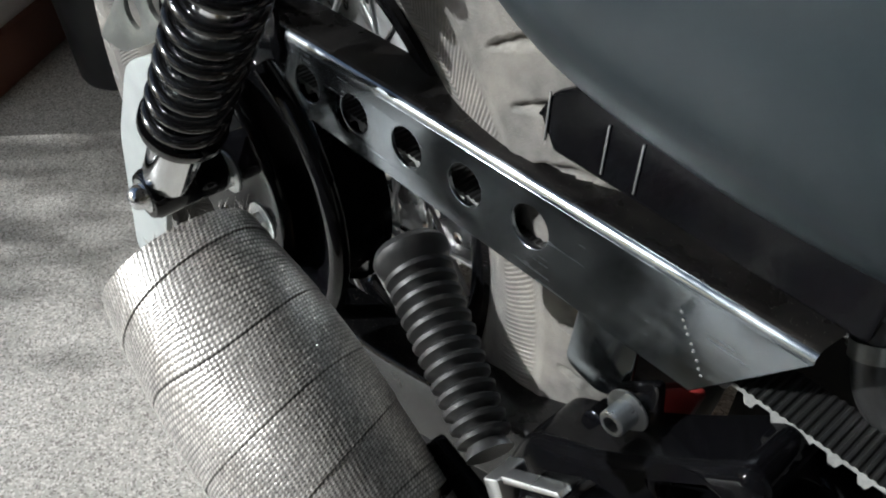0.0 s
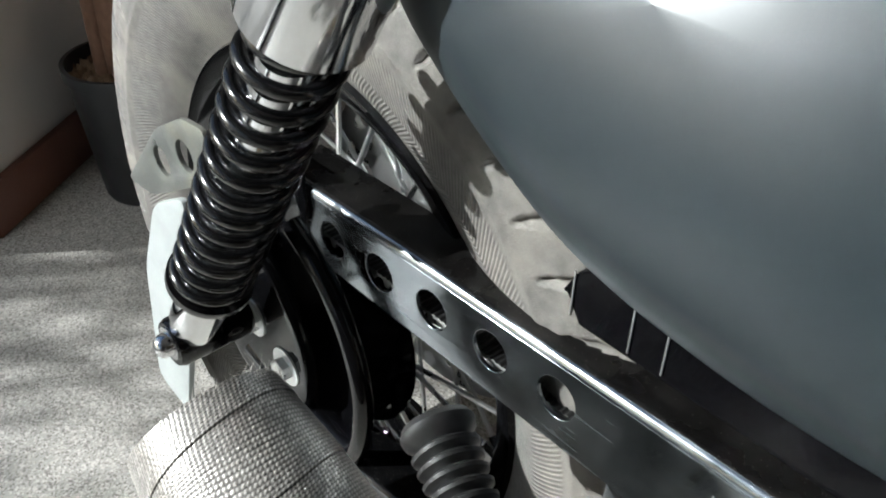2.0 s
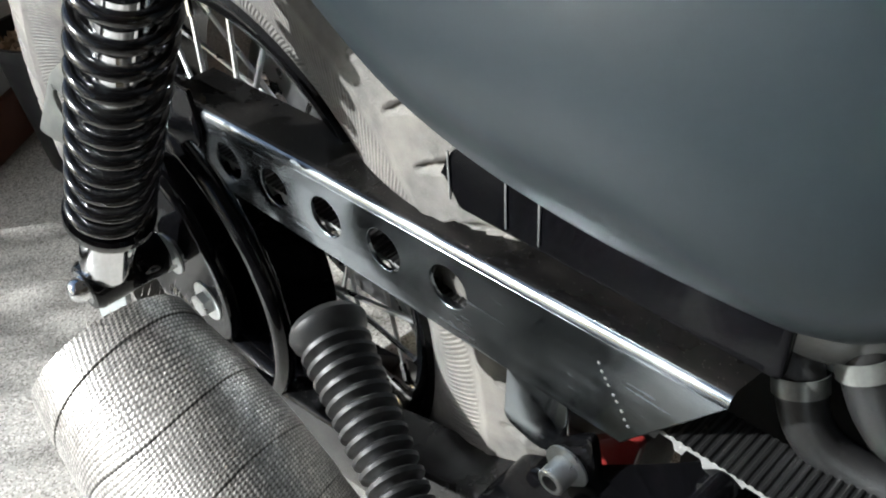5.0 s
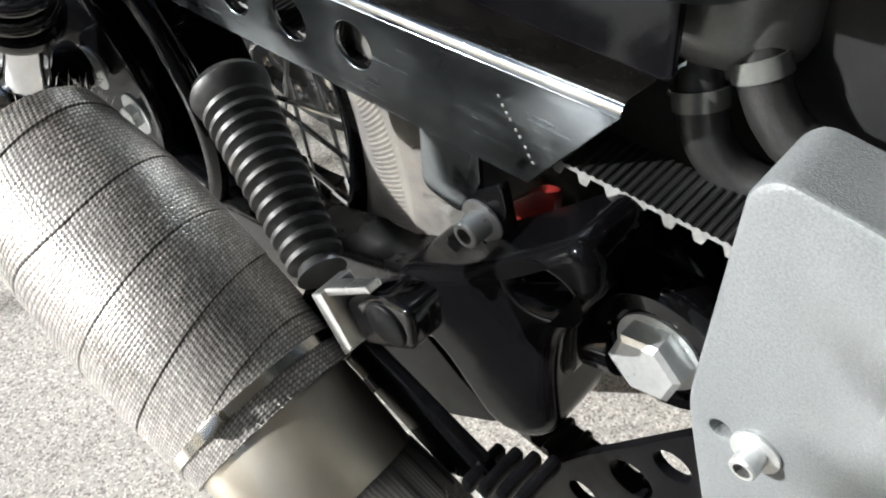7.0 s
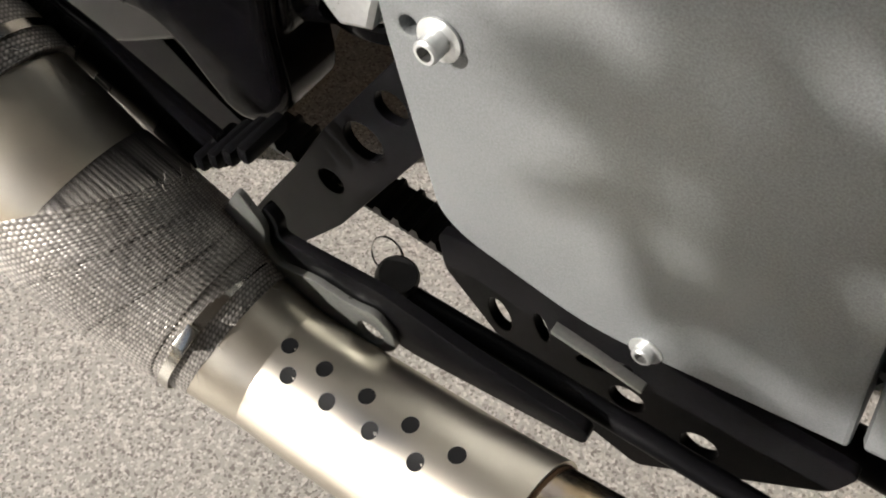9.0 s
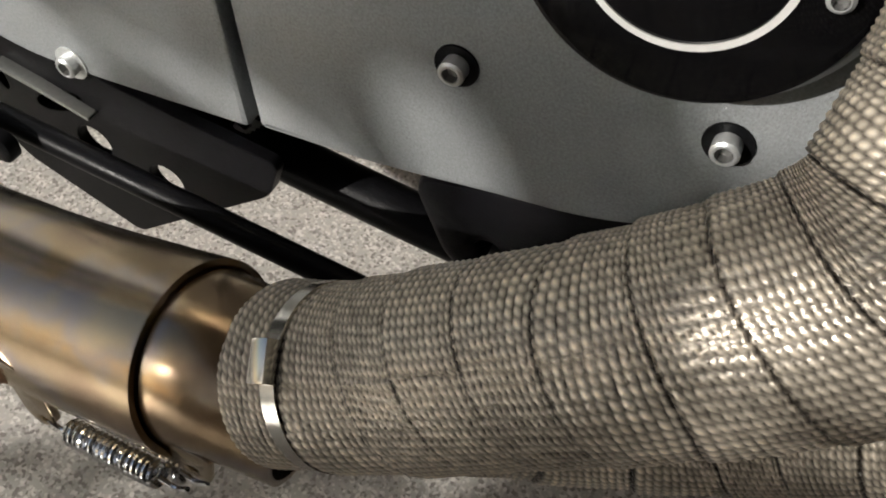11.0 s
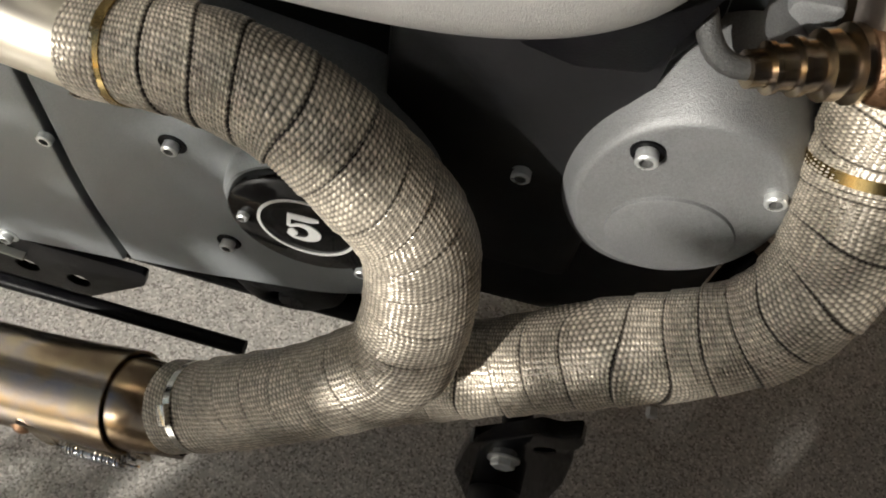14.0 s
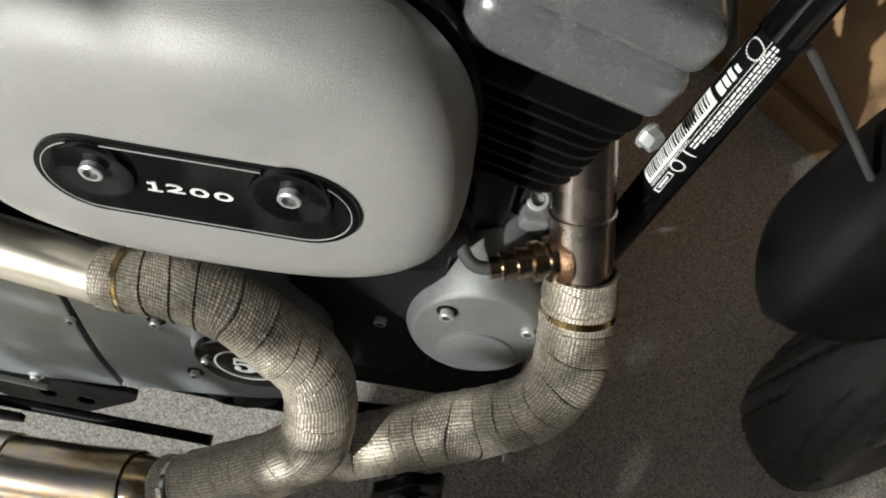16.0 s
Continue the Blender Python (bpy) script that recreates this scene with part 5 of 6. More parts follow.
part("number_five", five, M_SILVER, cc)
for dx, dz in ((-0.0385, -0.0015), (0.0385, 0.0015)):
    socket_bolt(cc, (PC[0] + dx, -0.1355, PC[1] + dz), r=0.0036, h=0.0045)

# nose of the engine case
case = bp("engine_case", joined(box(-0.36, -0.06, 0.235, 0.27, 0.12, 0.56, 0.02), box(-0.16, -0.05, 0.55, 0.21, 0.12, 0.72, 0.02), box(0.03, -0.0862, 0.345, 0.168, -0.03, 0.60, 0.012)), M_DEEP, label="black engine case in shadow")
NOSE = []
for cx0, cz0, rx0, rz0, y in ((0.200, 0.468, 0.070, 0.118, -0.030), (0.200, 0.470, 0.069, 0.112, -0.060), (0.2005, 0.478, 0.064, 0.094, -0.082), (0.201, 0.485, 0.0585, 0.077, -0.096), (0.201, 0.486, 0.056, 0.0725, -0.0995), (0.201, 0.486, 0.053, 0.069, -0.1005), (0.201, 0.486, 0.0, 0.0, -0.1005)):
    NOSE.append([(cx0 + rx0 * math.cos(a), y, cz0 + rz0 * math.sin(a)) for a in np.linspace(0, 2 * np.pi, 72, endpoint=False)])
nose = bp("gear_case_nose", grid_mesh("gear_case_nose", np.array(NOSE)), M_COVER, label="light grey cast gear case nose")
part("drain_boss", lathe([(0.0, 0.0030), (0.034, 0.0030), (0.036, 0.0022), (0.0365, 0.0)], 48, aim((0.205, -0.1005, 0.459), (0, -1, 0))), M_COVER, nose)
for x, y, z in ((0.172, -0.1005, 0.5275), (0.2435, -0.0975, 0.5155)):
    # black disc for the dark shade round the bolt
    part("bolt_pocket", lathe([(0.0060, 0.0), (0.0092, 0.0), (0.0088, 0.0012), (0.0, 0.0008)], 28, aim((x, y - 0.0002, z), (0, -1, 0))), M_SATIN, nose)
    socket_bolt(nose, (x, y, z), r=0.0060, h=0.008)
socket_bolt(case, (0.1155, -0.0865, 0.4635), r=0.0058, h=0.006)
part("mount_lug", plate(rounded([(0.204, 0.535), (0.206, 0.556), (0.217, 0.562), (0.218, 0.590), (0.244, 0.592), (0.247, 0.535)], 0.006), -0.040, -0.012, (), 0.004), M_COVER, nose, "cast mounting lug of the case")
socket_bolt(nose, (0.2305, -0.016, 0.588), (0, -0.5, 0.86), r=0.0095, h=0.012, washer=0.013)
for ob in nose.children:
    if ob.name.startswith("socket_bolt") and ob.matrix_world.translation.z > 0.57:
        ob.data.materials[0] = M_DARKCHROME

# air cleaner
def oval(k, y, low=None, n=96):
    """A rounded ring of the cover; its lower half shrinks by low."""
    out, low = [], k if low is None else low
    for j in range(n):
        a = 2 * math.pi * j / n
        c, s = math.cos(a), math.sin(a)
        e = 2 / 2.6
        x, z = 0.174 * k * math.copysign(abs(c) ** e, c), (0.163 * k if s > 0 else 0.150 * low) * math.copysign(abs(s) ** e, s)
        out.append((-0.006 + x, y, 0.703 + z))
    return out


AC = np.array([oval(k, y, q) for k, q, y in ((0.97, 0.97, -0.070), (1.0, 1.0, -0.078), (1.0, 0.93, -0.088), (1.0, 0.86, -0.100), (0.985, 0.745, -0.117), (0.95, 0.645, -0.131), (0.89, 0.555, -0.142), (0.80, 0.47, -0.149), (0.65, 0.38, -0.1525), (0.4, 0.25, -0.1535), (0.0, 0.0, -0.154))])
air = bp("air_cleaner", grid_mesh("air_cleaner", AC), M_AIR, label="stone grey oval air cleaner cover", smooth=60)
AB = np.array([oval(k, y) for k, y in ((0.6, -0.05), (0.99, -0.05), (1.01, -0.055), (1.01, -0.066), (0.99, -0.0695), (0.6, -0.0695))])
part("backing_plate", grid_mesh("backing_plate", AB), M_SATIN, air, "black backing plate")
part("backing_corner", plate(rounded([(0.10, 0.562), (0.165, 0.562), (0.182, 0.60), (0.175, 0.66), (0.11, 0.64)], 0.008), -0.078, -0.060, (), 0.003), M_SATIN, air, "black angular corner of the backing")


def stadium(cx, cz, hw, hh, n=20):
    return [(cx + (hw - hh) + hh * math.cos(a), cz + hh * math.sin(a)) for a in np.linspace(-math.pi / 2, math.pi / 2, n)] + [(cx - (hw - hh) + hh * math.cos(a), cz + hh * math.sin(a)) for a in np.linspace(math.pi / 2, 3 * math.pi / 2, n)]


NP = (0.0015, 0.731)
pl = part("name_plate", plate(stadium(*NP, 0.101, 0.0375), -0.1565, -0.149, (), 0.001), M_GLOSS, air, "gloss black oval plate lettered 1200")


def outline_ring(outer, inner, y):
    bm = bmesh.new()
    a, b = [bm.verts.new((x, y, z)) for x, z in outer], [bm.verts.new((x, y, z)) for x, z in inner]
    c, d = [bm.verts.new((x, y + 0.0006, z)) for x, z in outer], [bm.verts.new((x, y + 0.0006, z)) for x, z in inner]
    for k in range(len(a)):
        j = (k + 1) % len(a)
        for p, q in ((a, b), (d, c)):
            bm.faces.new((p[k], p[j], q[j], q[k]))
        bm.faces.new((a[j], a[k], c[k], c[j]))
        bm.faces.new((b[k], b[j], d[j], d[k]))
    return bm


part("carrier", plate(rounded([(0.060, 0.640), (0.095, 0.572), (0.124, 0.565), (0.158, 0.572), (0.178, 0.640), (0.150, 0.680)], 0.004), -0.092, -0.060, (), 0.002), M_SATIN, air, "black carrier behind the air cleaner")
part("plate_line", outline_ring(stadium(*NP, 0.0965, 0.0335), stadium(*NP, 0.0960, 0.0330), -0.157), M_SILVER, air)
for ch, dx in (("2", -0.0075), ("0", 0.0075), ("0", 0.0225)):
    letters("figure", ch, 0.0165, Matrix.Translation((NP[0] - 0.006 + dx, -0.1568, NP[1] + 0.001)) @ Matrix.Rotation(radians(90), 4, "X") @ Matrix.Diagonal((1.6, 0.70, 1, 1)), M_WHITE, air, 0.0004, 0.0001)
one = part("figure", box(NP[0] - 0.0280, -0.1574, NP[1] - 0.0032, NP[0] - 0.0252, -0.1566, NP[1] + 0.0052, 0), M_WHITE, air)
part("serif", box(NP[0] - 0.0312, -0.1574, NP[1] - 0.0042, NP[0] - 0.0218, -0.1566, NP[1] - 0.0032, 0), M_WHITE, one)
part("serif", box(NP[0] - 0.0308, -0.1574, NP[1] + 0.0030, NP[0] - 0.0280, -0.1566, NP[1] + 0.0044, 0), M_WHITE, one)
for x, z in ((-0.0605, 0.744), (0.0605, 0.750)):
    part("dished_washer", lathe([(0.006, 0.001), (0.012, 0.0008), (0.022, 0.0035), (0.0250, 0.0035), (0.0258, 0.0)], 40, aim((x, -0.1565, z - 0.004), (0, -1, 0))), M_GLOSS, air)
    socket_bolt(air, (x, -0.1575, z - 0.002), r=0.0075, h=0.0055)

# front cylinder head
HT = Matrix.Translation((0.213, 0.02, 0.752)) @ Matrix.Rotation(radians(18), 4, "Y")
fins = bp("cylinder", box(-0.05, -0.05, -0.09, 0.055, 0.10, 0.06, 0.01, HT), M_DEEP, label="black finned front cylinder head")
for k in range(8):
    w = 0.068 + 0.002 * math.sin(k) - 0.0012 * (7 - k)
    fin = plate(rounded([(-w, 0.080), (w, 0.080), (w, -0.110), (-w, -0.110)], [0.02, 0.034, 0.02, 0.02]), -0.088 + 0.0125 * k, -0.0845 + 0.0125 * k, (), 0.0008)
    fin.transform(HT @ Matrix.Rotation(radians(90), 4, "X"))
    part("fin", fin, M_FIN, fins)
bp("rocker_cover", joined(box(-0.085, -0.082, 0.020, 0.066, 0.11, 0.066, 0.018, HT, 6), box(-0.085, -0.080, 0.0665, 0.064, 0.108, 0.105, 0.016, HT, 6)), M_WORN, label="worn chrome rocker cover")
hex_bolt(fins, (0.285, -0.045, 0.725), (0.6, -0.7, 0.1), r=0.0085, h=0.009, washer=0.010)

# frame down tube with its sticker
tb0, tb1 = Vector((0.285, 0.004, 0.36)), Vector((0.378, 0.004, 0.93))
tube = bp("down_tube", tube_mesh("down_tube", [(*tb0, 0.0175), (*tb1, 0.0175)], 40, 0.05, 0), M_GLOSS, label="gloss black frame down tube with a sticker")
TD = (tb1 - tb0).normalized()


def on_tube(u0, u1, a0, a1, lift=0.0003, n=10):
    """A patch on the tube between two heights and two angles."""
    m = aim(tb0, TD)
    V = np.array([[tuple(m @ Vector(((0.0175 + lift) * math.cos(a), (0.0175 + lift) * math.sin(a), u))) for a in np.linspace(a0, a1, n)] for u in (u0, u1)])
    return grid_mesh("patch", V, False)


TAR = aim(tb0, TD)
face_dir = TAR.to_3x3().inverted() @ Vector((-0.35, -0.75, 0.55))
AZ = math.atan2(face_dir.y, face_dir.x)
part("sticker", on_tube(0.262, 0.440, AZ - 1.0, AZ + 1.0, 0.0002, 24), M_SATIN, tube, "black sticker with white print", smooth=0)
part("code_base", on_tube(0.268, 0.374, AZ - 1.05, AZ - 0.26, 0.0004), M_WHITE, tube, smooth=0)
rb = random.Random(7)
u = 0.272
while u < 0.368:
    w = rb.choice((0.0010, 0.0016, 0.0024))
    part("code_bar", on_tube(u, u + w, AZ - 0.98, AZ - 0.40, 0.0006), M_SATIN, tube, smooth=0)
    u += w + rb.choice((0.0012, 0.0018))
for a, u0, u1, wd, lo, hi in ((0.02, 0.326, 0.438, 0.085, 0.003, 0.008), (0.18, 0.326, 0.438, 0.085, 0.003, 0.008), (0.34, 0.335, 0.432, 0.06, 0.002, 0.006), (0.46, 0.345, 0.432, 0.05, 0.002, 0.006), (-1.12, 0.386, 0.436, 0.05, 0.002, 0.005)):
    u = u0
    while u < u1:
        w = rb.uniform(lo, hi)
        part("print_bar", on_tube(u, min(u + w, u1), AZ + a, AZ + a + wd, 0.0005, 5), M_WHITE, tube, smooth=0)
        u += w + 0.0012
for u0, u1, a0, a1 in ((0.268, 0.440, -0.12, -0.10), (0.268, 0.330, -0.20, -0.17), (0.318, 0.3195, -0.10, 0.55), (0.266, 0.292, 0.02, 0.05), (0.266, 0.292, 0.28, 0.31), (0.266, 0.2675, 0.02, 0.31), (0.2905, 0.292, 0.02, 0.31), (0.271, 0.287, 0.11, 0.21)):
    part("print_line", on_tube(u0, u1, AZ + a0, AZ + a1, 0.0005, 6), M_WHITE, tube, smooth=0)
# a bold slanted mark in four blocks and two round emblems
for u0, u1, a0, a1 in ((0.380, 0.387, -0.80, -0.28), (0.389, 0.394, -0.76, -0.30), (0.396, 0.401, -0.80, -0.28), (0.404, 0.408, -0.66, -0.32)):
    part("mark_block", on_tube(u0, u1, AZ + a0, AZ + a1, 0.0006, 6), M_WHITE, tube, smooth=0)
for uc, ac, rr in ((0.426, -0.46, 0.0075), (0.302, 0.16, 0.0055)):
    for k in range(20):
        a0, a1 = 2 * math.pi * k / 20, 2 * math.pi * (k + 0.7) / 20
        part("emblem_dash", on_tube(uc + rr * math.sin(a0) - 0.0006, uc + rr * math.sin(a0) + 0.0006, AZ + ac + rr * math.cos(a0) / 0.0175 - 0.05, AZ + ac + rr * math.cos(a0) / 0.0175 + 0.05, 0.0005, 3), M_WHITE, tube, smooth=0)
part("brake_line", tube_mesh("brake_line", [(0.355, 0.02, 0.783, 0.0036), (0.370, 0.02, 0.778, 0.0036), (0.386, 0.02, 0.767, 0.0036), (0.417, 0.02, 0.733, 0.0036), (0.459, 0.02, 0.684, 0.0036), (0.492, 0.02, 0.645, 0.0036)], 14, 0.01, 0), M_BRAID, tube, "grey brake line beside the down tube")
part("breather_hose", tube_mesh("breather_hose", [(0.314, 0.03, 0.815, 0.0055), (0.324, 0.03, 0.784, 0.0055), (0.336, 0.03, 0.752, 0.0055), (0.341, 0.04, 0.738, 0.0055)], 14, 0.01, 0), M_DULL, tube, "pale grey breather hose")
bp("neck_casting", lathe([(0.0, 0.0), (0.03, 0.0), (0.034, 0.01), (0.034, 0.08), (0.0, 0.09)], 32, aim((0.385, 0.0, 0.87), (0.3, -0.2, 0.9))), M_GLOSS, label="gloss black frame neck")

# front wheel and fender
FW = aim((0.84, 0.11, 0.345), (-0.5, 0.866, 0))
fm = tyre_mesh("front_tyre", 0.345, 0.065, 0.24, 15, 480)
fm.transform(FW)
bp("front_tyre", fm, M_TYRE2, label="worn black front tyre", smooth=0)
bp("front_rim", lathe([(0.23, -0.04), (0.243, -0.045), (0.243, 0.045), (0.23, 0.04), (0.222, 0.0)], 64, FW, True), M_GLOSS, label="black front wheel rim")
bp("front_hub", lathe([(0.0, -0.05), (0.05, -0.05), (0.06, -0.03), (0.225, -0.026), (0.232, -0.022), (0.232, 0.022), (0.06, 0.03), (0.05, 0.05), (0.0, 0.05)], 48, FW), M_DEEP, label="black front hub and disc")
rows = []
for k in range(49):
    a = radians(60 + 113 * k / 48)
    row = []
    for j in range(29):
        b = -math.pi * 0.62 + math.pi * 1.24 * j / 28
        taper = 1.0 if k < 42 else math.sqrt(max(0.03, 1 - ((k - 42) / 6.3) ** 2))
        r = 0.315 + 0.075 * math.cos(b) * (0.6 + 0.4 * taper)
        row.append((r * math.cos(a), r * math.sin(a), 0.080 * math.sin(b) * taper))
    rows.append(row)
fm = grid_mesh("front_fender", np.array(rows), False)
fm.transform(Matrix.Translation((0.786, 0.19, 0.416)) @ Matrix.Rotation(radians(33), 4, "Z") @ Matrix.Rotation(radians(90), 4, "X"))
fo = bp("front_fender", fm, M_FENDER, label="matte black front fender")
sol = fo.modifiers.new("thickness", "SOLIDIFY")
sol.thickness = 0.003

# oil tank
TO = rounded([(-0.772, 0.70), (-0.722, 0.644), (-0.688, 0.6215), (-0.648, 0.596), (-0.602, 0.5700), (-0.558, 0.5585), (-0.50, 0.552), (-0.455, 0.552), (-0.415, 0.555), (-0.390, 0.58), (-0.375, 0.66), (-0.37, 0.92), (-0.83, 0.92), (-0.81, 0.77)], [0.03, 0.03, 0.03, 0.03, 0.03, 0.03, 0.03, 0.02, 0.03, 0.03, 0.05, 0.1, 0.1, 0.05])
cx, cz = -0.56, 0.70
TK = []
for k, y in ((0.5, -0.045), (0.90, -0.055), (0.975, -0.064), (0.995, -0.077), (1.0, -0.088), (0.985, -0.094), (0.95, -0.102), (0.90, -0.110), (0.83, -0.118), (0.74, -0.126), (0.62, -0.133), (0.45, -0.139), (0.25, -0.1425), (0.0, -0.144)):
    ring = []
    for x, z in TO:
        z1 = cz + (z - cz) * k
        ring.append((cx + (x - cx) * k, y + (1.9 * max(0.0, min(z1, 0.72) - 0.60) ** 2 + 0.456 * max(0.0, z1 - 0.72)), z1))
    TK.append(ring)
TK = [[tuple(Vector(a).lerp(Vector(b), f)) for a, b in zip(r0, r1)] for r0, r1 in zip(TK, TK[1:]) for f in (0.0, 0.5)] + [TK[-1]]
bp("oil_tank", grid_mesh("oil_tank", np.array(TK)), M_TANK, label="matte blue grey painted oil tank", smooth=60)
bp("tank_fitting", lathe([(0.0, 0.0), (0.026, 0.0), (0.034, 0.006), (0.038, 0.016), (0.038, 0.05)], 40, aim((-0.447, -0.024, 0.496), (0, 0.25, 1))), M_DULL, label="dull alloy tank fitting")
for pts in ([(-0.452, -0.030, 0.515, 0.0105), (-0.446, -0.040, 0.494, 0.0105), (-0.440, -0.045, 0.478, 0.0105), (-0.432, -0.046, 0.463, 0.0105), (-0.418, -0.044, 0.453, 0.0105), (-0.39, -0.04, 0.451, 0.0105), (-0.35, -0.03, 0.46, 0.0105)],
            [(-0.436, -0.030, 0.530, 0.0105), (-0.426, -0.038, 0.513, 0.0105), (-0.418, -0.041, 0.4985, 0.0105), (-0.408, -0.043, 0.486, 0.0105), (-0.393, -0.043, 0.479, 0.0105), (-0.34, -0.04, 0.478, 0.0105)]):
    hs = bp("oil_hose", tube_mesh("oil_hose", pts, 20, 0.004, 0), M_RUBBER, label="black rubber oil hose with clamp")
    clamp = strap(hs, [(p[0], p[1], p[2], 0.0108) for p in pts], 0.24, 0.0085, 0.0010, M_TARNISH, "hose_clamp", buckle=-1.5)
    clamp.children[0].data.materials[0] = M_BRIGHT
    lk = sum((Vector(v.co) for v in clamp.children[0].data.vertices), Vector()) / len(clamp.children[0].data.vertices)
    part("clamp_screw", lathe([(0.0, 0.0045), (0.0030, 0.0045), (0.0036, 0.0035), (0.0036, -0.010), (0.0, -0.010)], 8, aim(lk + Vector((-0.004, -0.003, 0.0)), (-0.9, -0.3, 0.3))), M_BRIGHT, clamp)
bp("frame_under", tube_mesh("frame_under", [(-0.30, -0.07, 0.215, 0.013), (-0.15, -0.075, 0.205, 0.013), (0.0, -0.08, 0.205, 0.013), (0.15, -0.08, 0.215, 0.013), (0.26, -0.07, 0.26, 0.013), (0.30, -0.03, 0.36, 0.0145)], 20, 0.02, 0), M_SATIN, label="black lower frame tube")
fp = bp("front_peg_mount", plate(rounded([(0.131, 0.272), (0.156, 0.305), (0.172, 0.329), (0.184, 0.328), (0.196, 0.341), (0.202, 0.326), (0.200, 0.312), (0.195, 0.301), (0.203, 0.288), (0.209, 0.229), (0.208, 0.150), (0.190, 0.105), (0.150, 0.105), (0.129, 0.190)], 0.004), -0.19, -0.178, [(0.181, 0.296, 0.008, 0.6, 0.8)], 0.0025), M_GLOSS, label="black forked front footpeg mount under the pipes")
part("peg", lathe([(0.0, 0.0), (0.019, 0.0), (0.021, 0.003), (0.021, 0.030), (0.018, 0.034), (0.016, 0.080), (0.0, 0.082)], 32, aim((0.166, -0.188, 0.165), (0.05, -1, -0.1))), M_RUBBER, fp, "black rubber footpeg")
hex_bolt(fp, (0.159, -0.191, 0.256), r=0.009, h=0.006, washer=0.012)
part("mount_bar", tube_mesh("mount_bar", [(0.165, -0.175, 0.26, 0.012), (0.16, -0.08, 0.22, 0.012)], 16, 0.05, 0), M_SATIN, fp)
hex_bolt(bpy.data.objects["frame_under"], (0.277, -0.10, 0.197), r=0.005, h=0.008)

# small parts under the engine
fu = bpy.data.objects["frame_under"]
part("frame_mount", plate(rounded([(-0.085, 0.255), (0.02, 0.285), (0.012, 0.235), (-0.02, 0.205), (-0.06, 0.205)], 0.014), -0.098, -0.078, [(-0.042, 0.226, 0.006)], 0.005), M_SATIN, fu, "black cast mount under the case")
part("rubber_mount", lathe([(0.0, -0.012), (0.010, -0.012), (0.012, -0.008), (0.012, 0.008), (0.010, 0.012), (0.0, 0.012)], 28, aim((-0.03, -0.086, 0.222), (0, 1, 0))), M_RUBBER, fu)
part("weld_spot", lathe([(0.0, 0.006), (0.004, 0.005), (0.008, 0.0015), (0.009, -0.002)], 20, aim((-0.182, -0.2475, 0.237), (0.1, -0.97, 0.15))), M_WELD, col, "copper brown weld spot")
ringw = tube_mesh("wire_ring", [(-0.40 + 0.011 * math.cos(a), -0.118 + 0.004 * math.sin(a), 0.222 + 0.011 * math.sin(a), 0.0007) for a in np.linspace(0, 5.6, 20)], 8, 0.002, 0)
part("wire_ring", ringw, M_CHROME, arm2)
# added plate covering the pale tyre where the dark lower swingarm belongs
part("muffler_hanger", plate(rounded([(-0.690, 0.251), (-0.602, 0.304), (-0.543, 0.256), (-0.513, 0.238), (-0.563, 0.200), (-0.643, 0.205)], 0.010), -0.098, -0.092, (), 0.0012), M_SATIN, cast, "black plate added in place of the lower swingarm")


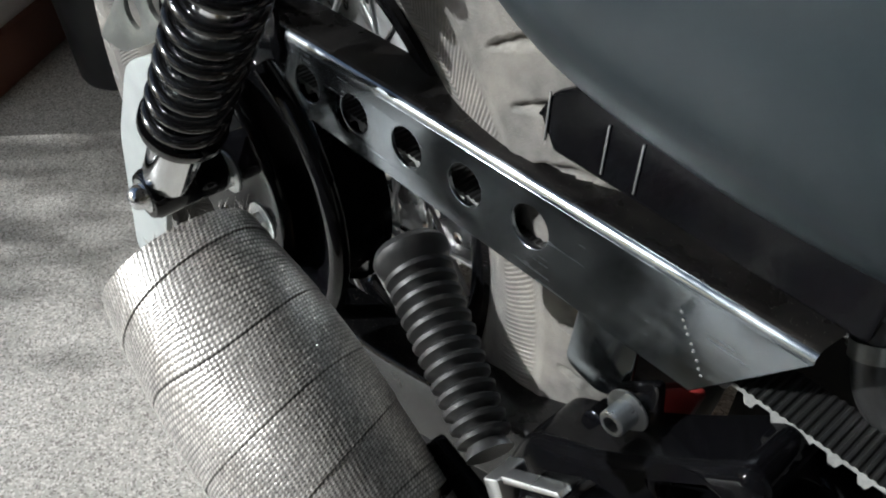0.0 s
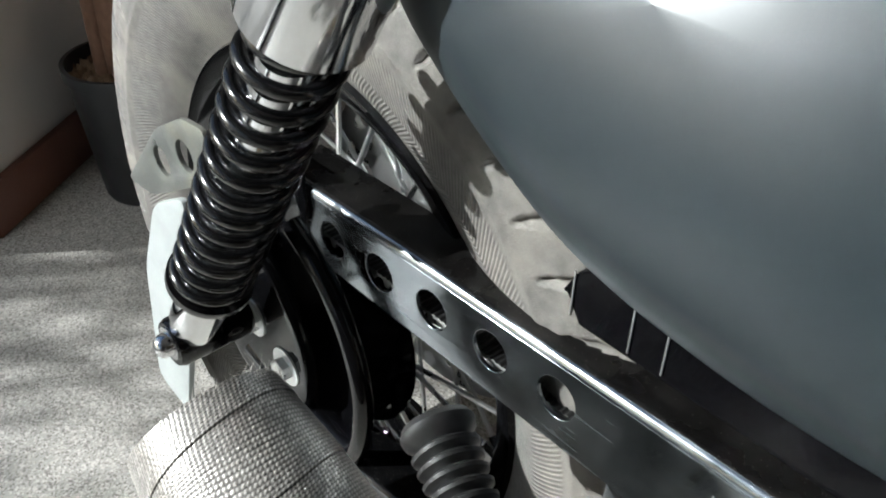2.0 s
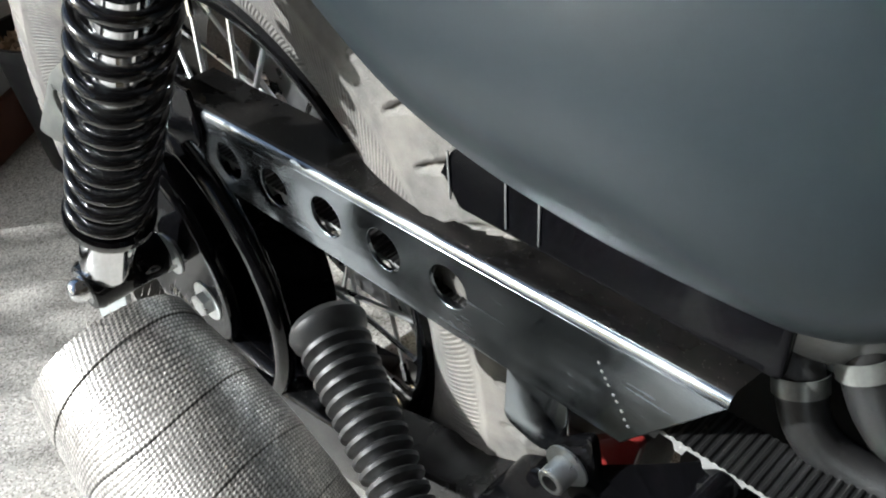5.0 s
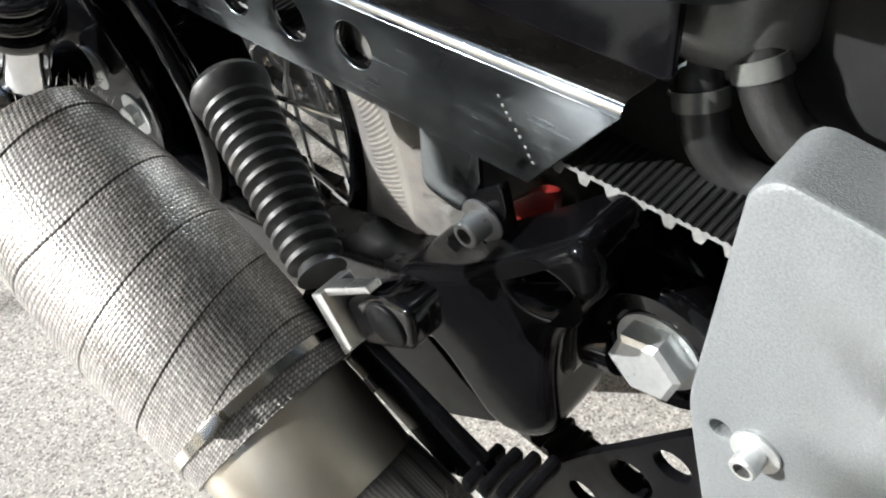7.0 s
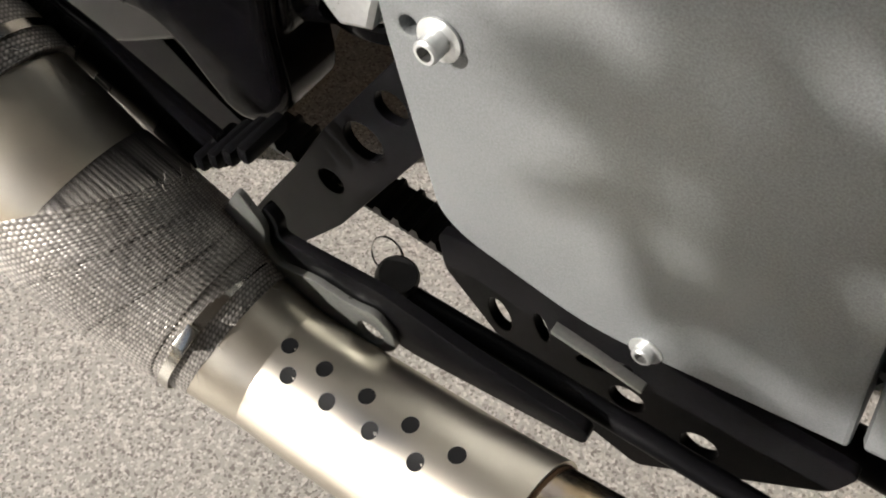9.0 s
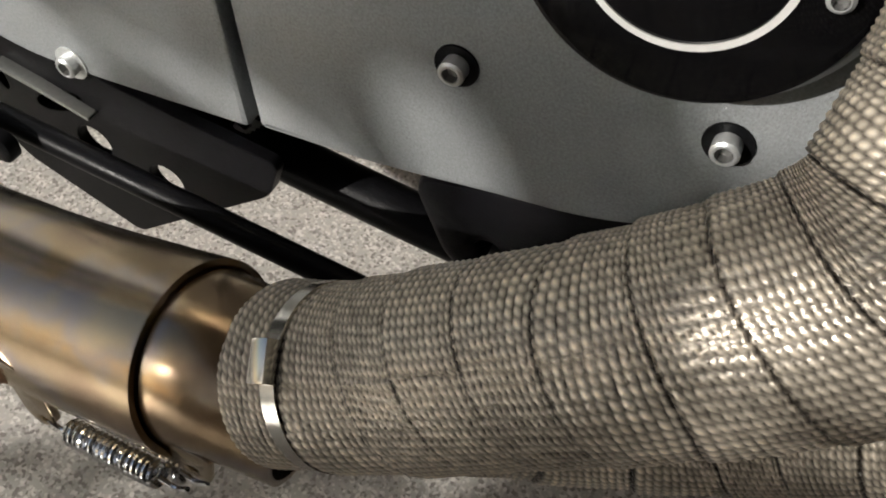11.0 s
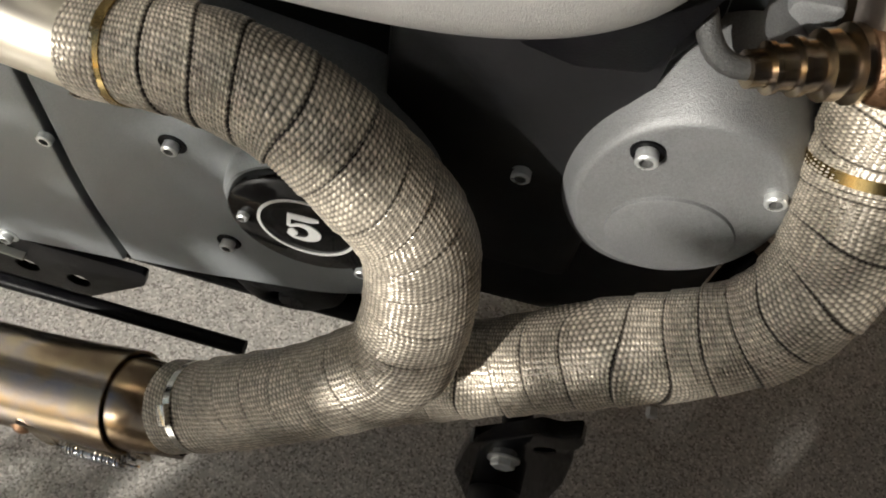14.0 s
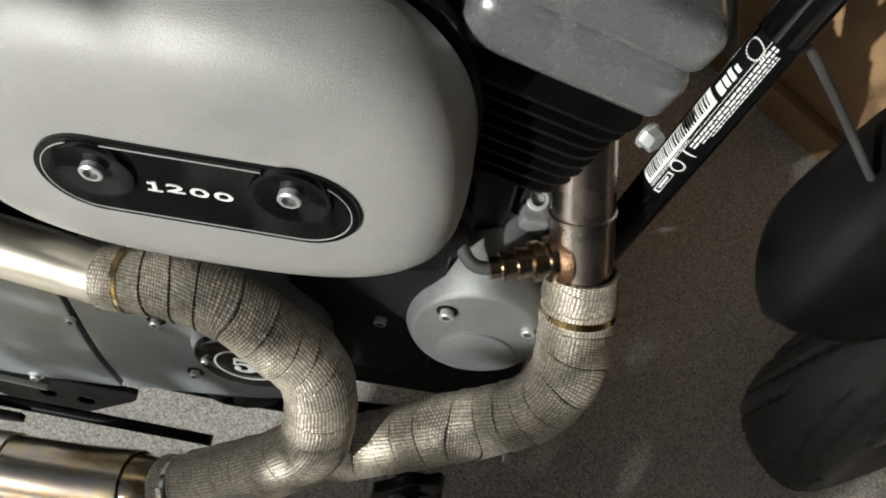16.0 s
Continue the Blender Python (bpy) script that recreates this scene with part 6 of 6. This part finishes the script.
def fraying(parent, ring, way, n, seed, reach=0.010, skew=None):
    """Loose fibres standing off the cut edge of a wrap: ring is (x, y, z, radius), way the direction past the edge."""
    rf = random.Random(seed)
    m = aim(ring[:3], way)
    bm = bmesh.new()
    for _ in range(n):
        a, r = rf.uniform(0, 2 * math.pi), ring[3] + rf.uniform(0.0, 0.003)
        p = Vector((r * math.cos(a), r * math.sin(a), rf.uniform(-0.006, 0.001)))
        if skew is not None:
            p.z += (m.to_3x3() @ Vector((math.cos(a), math.sin(a), 0))).dot(Vector(skew))
        d = Vector((rf.uniform(0.1, 0.9) * math.cos(a) + rf.uniform(-0.5, 0.5), rf.uniform(0.1, 0.9) * math.sin(a) + rf.uniform(-0.5, 0.5), rf.uniform(0.4, 1.2))).normalized()
        q = p + d * rf.uniform(0.4, 1.0) * reach
        e = d.orthogonal().normalized() * 0.00022
        f = d.cross(e)
        vs = [bm.verts.new(m @ (p + o)) for o in (e, -0.5 * e + 0.87 * f, -0.5 * e - 0.87 * f)] + [bm.verts.new(m @ q)]
        for i in range(3):
            bm.faces.new((vs[i], vs[(i + 1) % 3], vs[3]))
    ob = part("frayed_edge", bm, M_FIBRE, parent, smooth=0)
    return tagged(ob, "loose pale fibres at the cut wrap edge", kind="stuff")


rear_wrap, front_wrap = bpy.data.objects["rear_wrap"], bpy.data.objects["front_wrap"]
fraying(rear_wrap, MW[0], Vector(MW[0][:3]) - Vector(MW[1][:3]), 160, 1)
fraying(rear_wrap, MW[-1], Vector(MW[-1][:3]) - Vector(MW[-2][:3]), 60, 2, 0.006)
fraying(front_wrap, MW2[0], Vector(MW2[0][:3]) - Vector(MW2[1][:3]), 150, 3, 0.010, SKEW)
fraying(front_wrap, MW2[-1], Vector(MW2[-1][:3]) - Vector(MW2[-2][:3]), 60, 4, 0.006)
# added black plate, in place of shaded tyre tread between guard and tank
inner = bp("inner_fender", plate(rounded([(-0.628, 0.5085), (-0.612, 0.540), (-0.59, 0.555), (-0.44, 0.565), (-0.44, 0.5085)], 0.004), -0.074, -0.070, (), 0.0015), M_FRAME, label="black plate standing in for the shaded rear tyre tread")
for x in (-0.6135, -0.5775, -0.558):
    part("fender_rib", box(x, -0.0752, 0.5125, x + 0.0011, -0.0742, 0.540, 0.0003), M_DULL, inner)

for ob in (cast, gd, cov, cc, axp, arm2, nose, fp, inner, bpy.data.objects["pedal_bracket"], bpy.data.objects["muffler_hanger"], pl):
    flat_faces(ob)

for x, z in ((-0.5090, 0.4820), (-0.5070, 0.4780), (-0.5050, 0.4750), (-0.5030, 0.4720), (-0.5000, 0.4680), (-0.4980, 0.4650), (-0.4950, 0.4610), (-0.4930, 0.4570), (-0.4910, 0.4540)):
    part("paint_chip", lathe([(0.0, 0.0002), (0.0006, 0.0002), (0.0009, 0.0)], 8, aim((x - 0.003, -0.0877, z - 0.002), (0, -1, 0))), M_DULL, gd)
